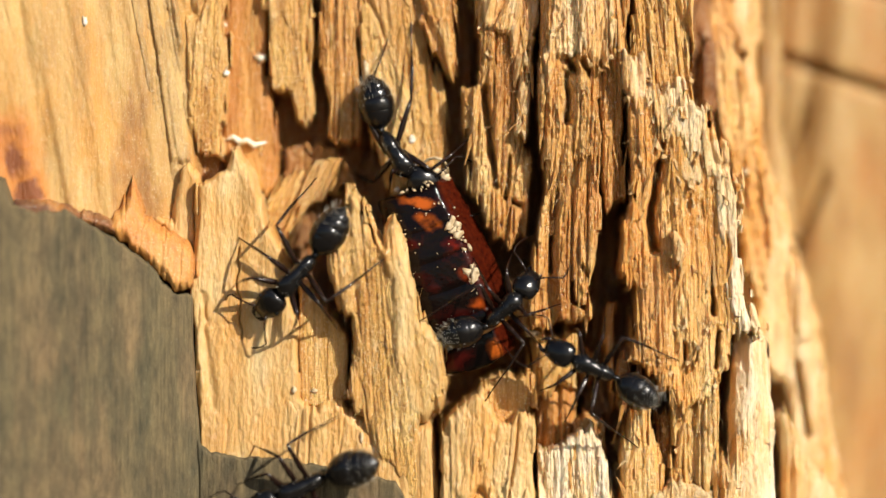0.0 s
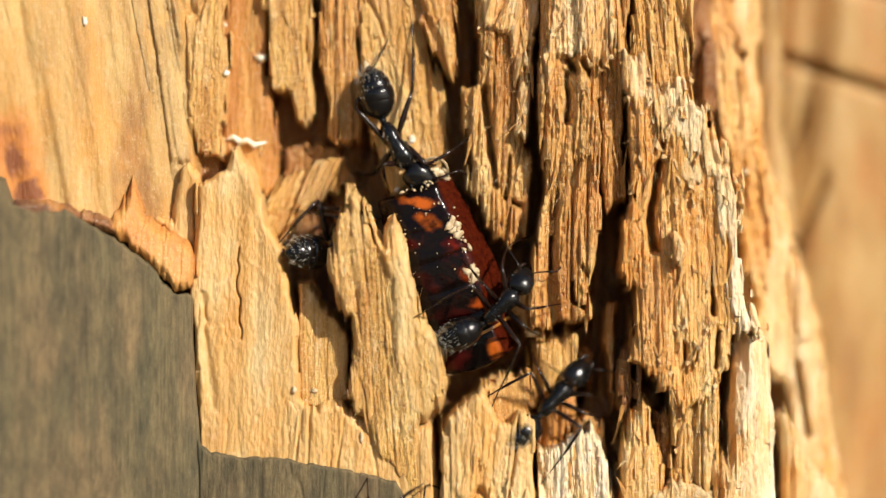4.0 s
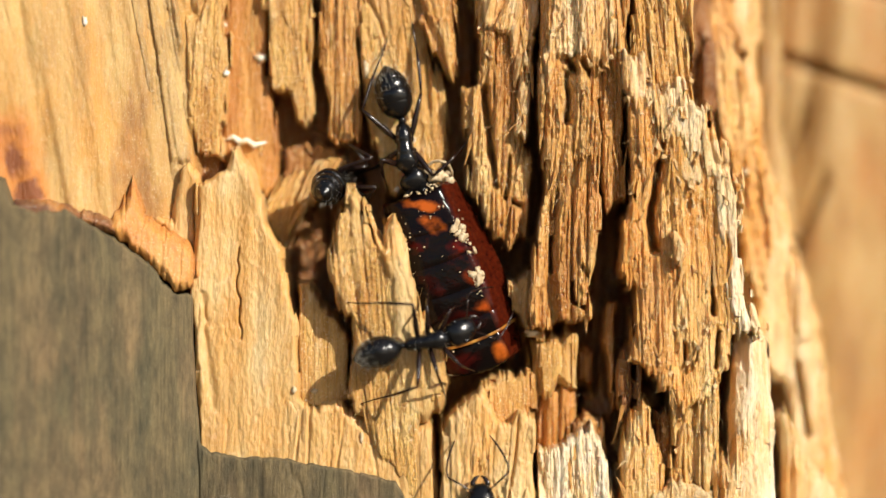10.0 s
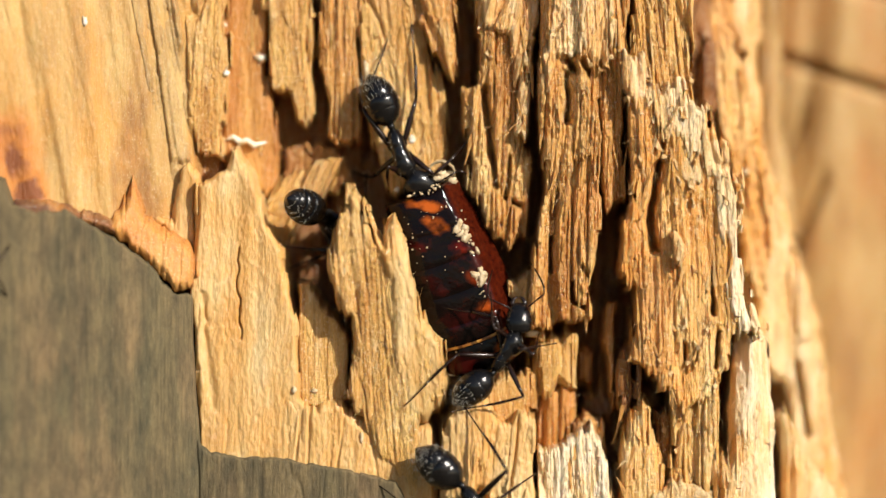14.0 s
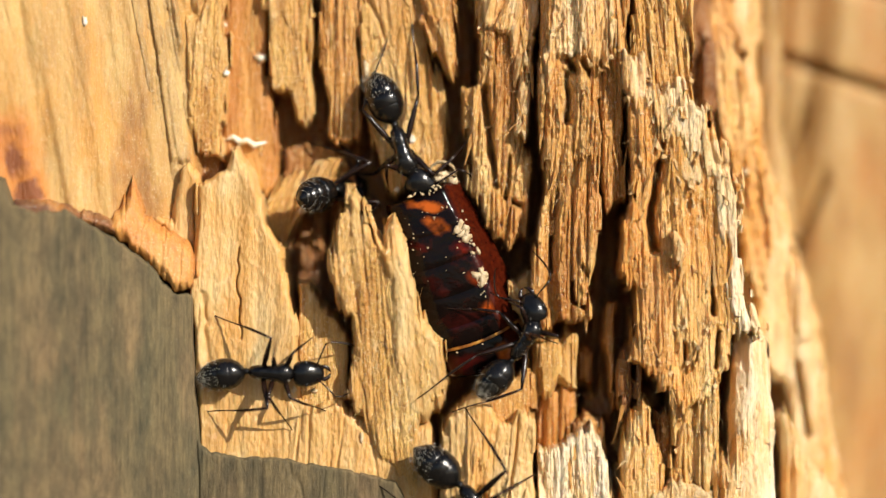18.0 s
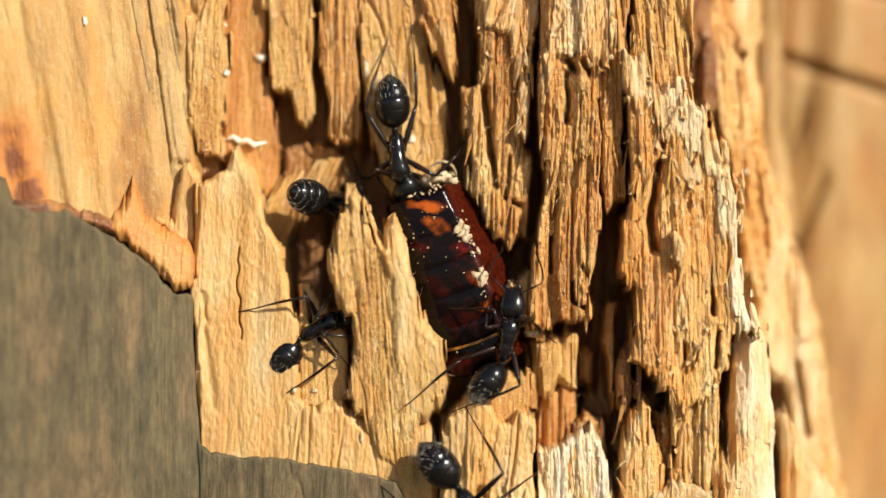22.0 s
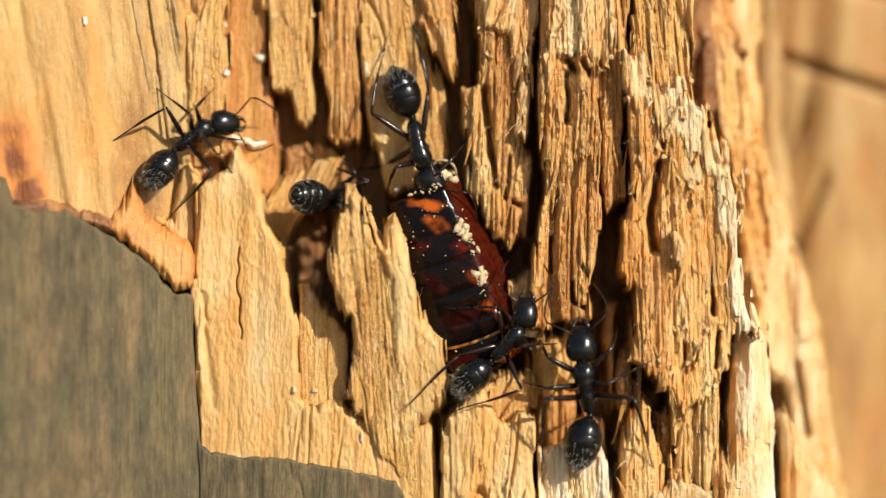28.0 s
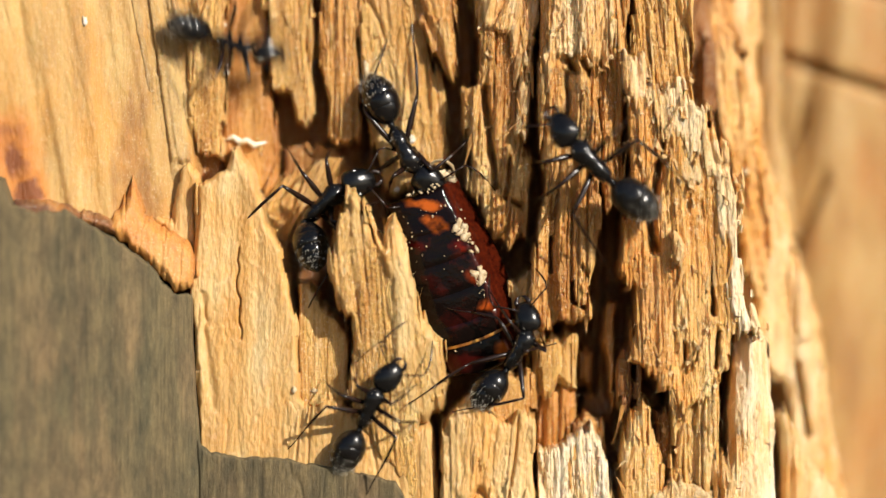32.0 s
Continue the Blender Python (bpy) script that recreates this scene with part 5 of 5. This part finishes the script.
def motions():
    ground_ = Ground()
    # rows: seconds, gaster tip, waist, neck, head tip (or gaster tip and head tip)
    # the ant that feeds at the top of the prey
    top = [(0, 655, 122, 677, 235, 725, 312, 775, 325), (1, 662, 105, 682, 207, 735, 288, 775, 318), (2, 650, 122, 685, 215, 742, 293, 768, 325),
           (3, 650, 112, 677, 222, 712, 298, 760, 328), (5.5, 655, 107, 690, 215, 742, 290, 768, 330), (6, 663, 110, 690, 215, 715, 300, 755, 330),
           (7, 670, 110, 703, 220, 725, 300, 755, 335), (8, 672, 95, 685, 208, 688, 290, 742, 328), (9, 672, 110, 712, 215, 730, 305, 755, 335),
           (10, 680, 118, 712, 220, 722, 305, 750, 335), (11, 658, 122, 702, 228, 738, 300, 788, 332)]
    top += [(12, 645, 135, 692, 240, 738, 305, 785, 325), (13, 640, 135, 692, 240, 730, 306, 775, 325), (14, 652, 130, 695, 232, 722, 312, 765, 335),
            (16.5, 655, 125, 695, 230, 710, 308, 742, 335), (17, 655, 128, 695, 235, 718, 308, 760, 335), (18, 657, 122, 700, 225, 725, 312, 770, 338),
            (19, 662, 125, 703, 225, 722, 305, 757, 340), (20, 668, 125, 708, 225, 720, 314, 765, 342), (21, 667, 125, 705, 230, 722, 316, 757, 342),
            (22, 688, 132, 700, 240, 708, 320, 735, 345)]
    top += [(23, 668, 125, 715, 225, 735, 312, 765, 340), (24, 678, 125, 710, 230, 725, 314, 755, 340), (25, 683, 120, 715, 225, 740, 310, 770, 345),
            (25.5, 680, 118, 715, 222, 725, 308, 750, 335), (27.5, 688, 112, 738, 212, 762, 300, 770, 350), (28, 690, 112, 730, 210, 750, 305, 775, 345),
            (29, 687, 112, 722, 215, 742, 305, 775, 340), (30, 687, 117, 715, 215, 740, 308, 768, 345), (31, 655, 130, 685, 235, 722, 316, 770, 335), (32, 652, 125, 692, 220, 740, 312, 785, 335)]
    crawl(ants[0], top, ground_, deepest=3.2, hold={"leg2L": (727, 42), "leg2R": (690, 88), "leg1L": (830, 238), "leg1R": (630, 300), "leg0L": (815, 335), "leg0R": (690, 332)})
    # the ant in the cavity behind the front splinter
    pit = [(0, 608, 370, 548, 462, 500, 515, 468, 545), (0.2, 606, 375, 545, 462, 510, 520, 490, 556), (0.5, 612, 385, 560, 455, 532, 500, 520, 560), (0.8, 606, 395, 548, 458, 543, 505, 528, 545),
           (1, 608, 425, 540, 440, 519, 438, 505, 436), (1.2, 611, 466, 535, 440, 556, 402, 600, 383), (1.4, 608, 464, 533, 438, 560, 396, 602, 374), (2, 592, 485, 538, 430, 560, 385, 605, 360), (3, 515, 430, 592, 425, 640, 400, 690, 380),
           (5.5, 515, 480, 570, 455, 585, 390, 620, 350), (6, 540, 465, 555, 385, 585, 345, 630, 330), (7, 548, 452, 545, 380, 585, 362, 630, 345)]
    pit += [(8, 545, 442, 560, 370, 605, 350, 650, 335), (9, 528, 362, 592, 345, 640, 335, 690, 330), (10, 572, 338, 625, 318, 670, 315, 710, 320), (11, 538, 368, 592, 345, 640, 330, 690, 325),
            (12, 503, 395, 572, 378, 620, 370, 670, 360), (13, 535, 358, 590, 372, 630, 390, 680, 400), (14, 514, 355, 572, 382, 610, 420, 650, 450), (16.5, 513, 375, 578, 365, 630, 350, 680, 340),
            (17, 538, 350, 592, 340, 640, 330, 690, 330), (20, 540, 355, 595, 350, 640, 345, 690, 340), (21, 520, 345, 578, 372, 620, 400, 660, 420)]
    pit += [(22, 520, 340, 578, 360, 625, 370, 670, 380), (23, 535, 350, 590, 342, 640, 330, 690, 330), (24, 538, 345, 596, 338, 640, 330, 690, 330), (25, 513, 338, 570, 365, 610, 395, 650, 420),
            (25.5, 515, 335, 575, 375, 610, 410, 640, 440), (27.5, 535, 355, 590, 350, 640, 340, 690, 335), (28, 525, 345, 580, 355, 630, 350, 680, 340), (28.6, 535, 400, 560, 370, 600, 340, 640, 330),
            (29, 560, 487, 550, 395, 600, 322, 665, 325), (30, 522, 460, 578, 432, 600, 390, 630, 350), (31, 545, 457, 565, 385, 585, 350, 645, 330)]
    pit += [(31.6, 530, 440, 555, 382, 590, 350, 640, 330), (32, 562, 458, 553, 380, 595, 342, 656, 320)]
    pit = [r if not 2.5 < r[0] < 28.3 or 5 < r[0] < 8.5 else
           (r[0], 0.85 * r[1] + 0.15 * r[3], 0.85 * r[2] + 0.15 * r[4], min(r[3], 590), r[4], min(r[3], 590) + 0.35 * (r[5] - r[3]), r[4] + 0.35 * (r[6] - r[4]), min(r[3], 590) + 0.5 * (r[7] - r[3]), r[4] + 0.5 * (r[8] - r[4])) for r in pit]
    crawl(ants[1], pit, ground_, rise=1.2, deepest=[(0, -1.8), (0.8, -1.3), (1.0, -0.6), (1.5, -0.4), (2.2, 0.2), (3, 2.6), (28, 3.2), (28.7, 1.2), (29.2, 1.4), (29.8, 2.2), (30.8, 2.2), (31.6, 1.4)], dive=[(0, 0), (0.8, 0), (1, 1.7), (1.2, 0.2), (1.4, 0), (2.3, 0), (3, 2.4), (4.5, 2.0), (5.5, 0.6), (8, 0.6), (9, 2.4), (28.2, 2.4), (28.7, 0), (32, 0)], seed=3, forced=[(2.3, 5.6, 2.6)])
    # the ant at the lower end of the prey
    low = [(0, 770, 600, 868, 570, 915, 528, 945, 485), (1, 762, 610, 860, 580, 920, 530, 938, 478), (2, 768, 650, 878, 600, 920, 545, 920, 480), (3, 775, 630, 880, 585, 925, 538, 930, 480),
           (5.5, 742, 590, 830, 535, 880, 495, 928, 480), (6, 725, 570, 815, 520, 872, 490, 925, 480), (7, 692, 575, 800, 545, 862, 542, 912, 548), (8, 645, 600, 755, 565, 825, 556, 885, 545),
           (9, 635, 615, 740, 600, 805, 585, 852, 570), (10, 615, 640, 725, 610, 785, 600, 838, 570), (10.4, 616, 632, 720, 625, 785, 625, 840, 625)]
    low += [(10.6, 640, 630, 735, 650, 795, 685, 830, 730), (10.8, 672, 620, 760, 655, 810, 675, 855, 690), (11, 730, 622, 785, 690, 815, 745, 825, 800), (11.2, 745, 625, 780, 690, 800, 740, 810, 795),
            (11.4, 735, 610, 795, 665, 830, 710, 850, 750), (11.7, 705, 650, 795, 655, 855, 655, 905, 650), (12, 690, 692, 800, 638, 860, 595, 905, 555), (12.5, 728, 705, 830, 650, 882, 605, 905, 565),
            (13, 785, 748, 862, 672, 912, 600, 912, 535), (14, 785, 728, 870, 665, 922, 582, 918, 518), (14.5, 803, 720, 885, 660, 932, 575, 922, 510)]
    low += [(16.5, 860, 715, 910, 640, 945, 558, 912, 490), (17, 860, 710, 905, 640, 940, 555, 920, 500), (18, 845, 705, 905, 640, 955, 565, 925, 505), (19, 850, 700, 905, 640, 940, 555, 915, 500),
            (20, 840, 700, 905, 635, 945, 555, 930, 505), (21, 825, 710, 895, 635, 920, 558, 910, 505), (22, 828, 725, 890, 640, 906, 562, 908, 505), (23, 822, 722, 885, 640, 922, 560, 905, 505),
            (24, 822, 720, 890, 640, 915, 560, 905, 505), (25, 815, 720, 885, 640, 930, 568, 925, 510), (25.5, 822, 722, 880, 640, 910, 560, 905, 502)]
    low += [(27.5, 795, 712, 880, 635, 925, 562, 925, 512), (28, 782, 710, 868, 640, 928, 578, 935, 520), (29, 793, 720, 880, 635, 910, 562, 905, 508), (30, 795, 745, 875, 670, 928, 600, 915, 540),
            (31, 812, 725, 885, 660, 928, 585, 905, 520), (32, 823, 740, 893, 660, 943, 580, 920, 520)]
    crawl(ants[2], low, ground_, rise=1.1, deepest=[(0, -0.6), (5, -0.8), (6, -2.2), (11, -2.2), (12, -1.6), (13, -0.6)], hold={"leg2L": (716, 718, -1.2), "leg2R": (800, 730, -0.9), "leg1L": (790, 545, 0.6), "leg1R": (985, 608, 0.5), "leg0L": (868, 518, 0.4), "leg0R": (955, 590, 1.0)}, hold_from=12.8, seed=5)
    # the ant that roams over the whole face
    roam = [(0, 1180, 725, 1088, 668, 1012, 635, 965, 610), (0.2, 1182, 722, 974, 641), (0.4, 1170, 727, 955, 668), (0.6, 1168, 715, 935, 702), (0.8, 1155, 733, 910, 706), (1, 1128, 740, 1025, 710, 940, 688, 890, 680),
            (1.2, 1134, 734, 905, 692), (1.4, 1102, 748, 890, 795), (1.6, 1055, 768, 850, 862), (1.8, 1016, 804, 780, 807), (2, 920, 835, 832, 820, 750, 805, 683, 790), (2.2, 740, 820, 540, 880), (2.4, 650, 895, 430, 870),
            (2.6, 655, 892, 515, 765), (2.8, 595, 862, 572, 768, 552, 692, 547, 635), (3, 615, 850, 580, 745, 558, 662, 560, 612)]
    roam += [(3.2, 612, 850, 550, 630), (3.4, 668, 868, 785, 715), (3.5, 720, 855, 865, 750), (4.2, 960, 760, 1080, 580), (4.9, 1085, 480, 1040, 270), (5.5, 1005, 212, 925, 155, 860, 115, 815, 78),
             (5.7, 890, 160, 755, -20), (5.9, 790, -110, 610, -20), (6.1, 690, -70, 560, 80), (6.3, 575, 5, 555, 210), (6.5, 540, 10, 543, 185), (6.7, 580, 0, 425, 180), (6.9, 335, 195, 150, 340),
             (7, 298, 180, 205, 222, 130, 275, 82, 328), (7.2, 155, 280, 20, 480), (7.4, 50, 440, -30, 650)]
    roam += [(7.5, 30, 500, 90, 730), (7.6, 70, 640, 250, 770), (7.8, 105, 680, 300, 700), (8, 145, 670, 200, 662, 258, 675, 312, 658), (8.2, 215, 655, 300, 612, 360, 575, 415, 535), (8.5, 265, 600, 500, 578),
             (9, 258, 600, 340, 605, 400, 620, 468, 637), (9.3, 265, 595, 450, 660), (9.5, 225, 620, 430, 600), (9.6, 240, 580, 435, 700), (9.8, 235, 645, 420, 875), (10, 380, 880, 520, 1070),
             (10.2, 560, 1060, 600, 850), (10.4, 500, 1090, 540, 890), (10.6, 388, 965, 505, 782), (10.8, 400, 925, 452, 715)]
    roam += [(11, 368, 662, 325, 592, 285, 520, 255, 468), (11.1, 285, 615, 70, 530), (11.2, 175, 580, -40, 500), (11.4, -40, 500, -250, 430), (12, -250, 300, -250, 520), (12.6, -260, 480, -60, 520), (14, -200, 460, 0, 480),
             (14.2, -45, 475, 165, 500), (14.3, 30, 510, 245, 490), (14.4, 175, 500, 425, 455), (14.5, 185, 508, 275, 490, 358, 475, 415, 465), (15.5, 260, 575, 490, 530), (16.5, 345, 625, 445, 600, 545, 588, 602, 580)]
    roam += [(17, 370, 650, 465, 647, 550, 656, 620, 662), (18, 362, 668, 448, 658, 512, 662, 588, 660), (18.5, 345, 625, 505, 710), (19, 340, 655, 415, 635, 490, 648, 545, 690), (19.5, 350, 648, 535, 635),
             (20, 332, 662, 405, 640, 490, 648, 545, 692), (20.5, 350, 655, 570, 565), (21, 415, 605, 500, 570, 575, 550, 640, 560), (21.5, 530, 575, 575, 540, 620, 520, 680, 500)]
    roam += [(22, 468, 678, 535, 597, 600, 562, 660, 540), (22.5, 430, 650, 600, 560), (23, 480, 552, 560, 530, 620, 535, 680, 540), (23.5, 490, 560, 570, 535, 630, 530, 690, 530), (24, 510, 520, 590, 520, 650, 520, 710, 520),
             (24.5, 365, 565, 590, 578), (24.7, 385, 580, 480, 605, 560, 615, 622, 622), (25, 440, 665, 540, 625, 612, 590, 665, 575), (25.1, 478, 795, 495, 705, 508, 640, 516, 585), (25.3, 482, 805, 495, 715, 500, 655, 500, 605)]
    roam += [(25.5, 562, 885, 515, 810, 452, 748, 402, 718), (26, 400, 810, 180, 740), (26.6, 150, 760, 20, 600), (27.2, 10, 630, 90, 420), (27.5, 58, 542, 110, 435, 145, 350, 172, 305), (27.7, 160, 480, 280, 295),
             (28, 248, 348, 310, 265, 375, 218, 432, 215), (28.3, 265, 305, 430, 215), (28.4, 250, 305, 410, 195), (28.6, 278, 212, 412, 35), (28.7, 325, 130, 460, -60), (28.9, 430, -110, 470, -300), (29.2, 200, -290, 0, -250)]
    roam += [(29.5, -120, -60, -160, 150), (29.7, -190, 220, 0, 320), (29.8, -150, 270, 32, 348), (30, -40, 270, 45, 275, 105, 282, 165, 290), (30.2, 30, 222, 200, 315), (30.4, 55, 212, 208, 348), (30.7, 95, 248, 198, 362),
             (30.8, 70, 232, 230, 315), (31, 5, 270, 100, 287, 190, 270, 260, 264), (31.1, 60, 265, 275, 148), (31.2, 195, 202, 418, 122), (31.4, 265, 172, 512, 166), (31.6, 345, 58, 600, 96), (31.7, 365, 58, 595, 112),
             (31.8, 405, 40, 500, 230), (31.9, 345, 90, 510, 260), (32, 308, 42, 385, 68, 440, 88, 500, 95)]
    crawl(ants[3], roam, ground_, rise=1.0, deepest=[(0, -1.9), (1.3, -1.9), (2, -0.5), (3, 1.6)], forced=[(20.7, 24.4, 0.9)], seed=7)
    # the ant that comes and goes along the lower edge
    edge = [(0, 643, 825, 565, 848, 500, 878, 450, 905), (0.2, 600, 900, 400, 890), (0.4, 500, 880, 288, 845), (0.6, 402, 852, 310, 795, 235, 748, 188, 735), (0.8, 387, 800, 150, 780), (1, 382, 868, 318, 792, 232, 752, 173, 770),
            (1.4, 382, 866, 312, 792, 225, 755, 172, 758), (2, 380, 866, 302, 790, 215, 755, 168, 752), (2.2, 378, 842, 160, 755), (2.3, 392, 800, 165, 808), (2.4, 335, 742, 150, 858), (2.6, 302, 700, 190, 880)]
    edge += [(2.8, 222, 675, 275, 885), (3, 225, 735, 300, 825, 350, 852, 430, 885), (3.2, 250, 850, 480, 870), (3.4, 290, 885, 500, 905), (3.7, 450, 960, 680, 960), (4.5, 700, 1050, 790, 860), (5.5, 800, 1085, 800, 875),
             (7, 850, 1075, 838, 852), (8, 850, 1085, 828, 862), (9, 850, 1100, 845, 882), (10, 855, 1095, 850, 872), (10.3, 850, 1100, 870, 890)]
    edge += [(10.4, 730, 970, 920, 880), (10.5, 742, 860, 935, 955), (10.6, 749, 815, 825, 868, 880, 930, 905, 985), (11, 748, 798, 825, 862, 880, 930, 905, 985), (12, 746, 797, 825, 862, 880, 930, 905, 985), (14, 745, 804, 822, 866, 875, 935, 900, 990),
             (17, 741, 800, 820, 865, 875, 935, 900, 990), (19, 735, 797, 818, 862, 875, 930, 900, 985), (20, 750, 788, 820, 864, 870, 935, 895, 990), (21, 748, 795, 822, 866, 875, 935, 900, 990)]
    edge += [(22, 752, 797, 815, 870, 865, 940, 890, 995), (23, 760, 790, 826, 866, 878, 935, 900, 990), (23.2, 779, 806, 840, 872, 895, 940, 920, 995), (23.4, 800, 865, 862, 932, 915, 1000, 940, 1050), (23.6, 830, 960, 960, 1140),
             (25, 850, 1060, 1050, 1060), (26.4, 900, 1120, 980, 910), (27.3, 925, 965, 1005, 750), (27.5, 925, 915, 962, 825, 987, 748, 1015, 695), (27.7, 950, 862, 968, 770, 990, 700, 1010, 645), (28, 1015, 838, 1045, 740, 1027, 630, 1028, 565)]
    edge += [(28.2, 1055, 800, 1040, 705, 1022, 635, 1005, 580), (28.4, 1072, 770, 1042, 685, 1002, 612, 975, 568), (28.7, 1070, 772, 990, 570), (29, 1105, 735, 1075, 625, 1042, 540, 1030, 480), (29.1, 1085, 690, 1030, 450), (29.3, 1085, 585, 955, 390),
             (29.6, 1090, 580, 955, 405), (29.9, 1110, 595, 970, 425), (30, 1165, 600, 1075, 530, 1005, 465, 975, 400), (30.2, 1130, 590, 978, 400), (30.5, 1110, 580, 980, 385), (30.8, 1090, 450, 945, 270)]
    edge += [(31, 1110, 420, 1015, 350, 945, 325, 902, 318), (31.1, 1120, 405, 915, 320), (31.2, 1135, 330, 922, 360), (31.4, 1130, 298, 930, 422), (31.6, 1145, 335, 925, 278), (31.7, 1145, 340, 925, 262), (31.8, 1140, 352, 915, 200),
             (31.9, 1140, 335, 925, 218), (32, 1165, 386, 1080, 320, 1012, 252, 970, 188)]
    crawl(ants[4], edge, ground_, deepest=[(0, -0.3), (27.6, -0.3), (28.5, -1.8), (31, -1.8), (31.5, -2.2)], seed=11)
    # the ant that climbs up from below at the end
    late = [(0, 520, 1260, 545, 1040), (30.2, 520, 1260, 545, 1040), (30.5, 505, 1050, 535, 835), (30.7, 500, 950, 556, 733), (30.8, 515, 935, 568, 712), (31, 600, 842, 625, 757, 645, 682, 662, 622), (31.2, 605, 820, 688, 622),
            (31.4, 595, 800, 760, 622), (31.6, 552, 835, 685, 688), (31.7, 578, 840, 735, 692), (31.8, 558, 852, 725, 688), (32, 590, 848, 640, 752, 668, 692, 705, 648)]
    crawl(ants[5], late, ground_, seed=13)
    # the prey shifts a little as it is tugged
    px, py, pz = PREY_AT
    walk(prey, [(t, pose(px + dx * MM, py, pz + dz * MM, 0, PREY_LEAN + turn, 0)) for t, dx, dz, turn in
                ((0, -0.25, 0.2, 0.5), (3.5, -0.25, 0.2, 0.5), (6, -0.3, 0.25, 0.5), (8, -0.2, 0.2, 0), (9.5, 0.1, 0.0, 0), (12, 0.1, 0.05, 0), (13, 0.25, 0, 0), (19, 0.35, -0.05, 0), (25, 0.35, 0, 0), (29, 0.3, 0.05, 0.5), (32, 0.25, 0.05, 0))])


motions()
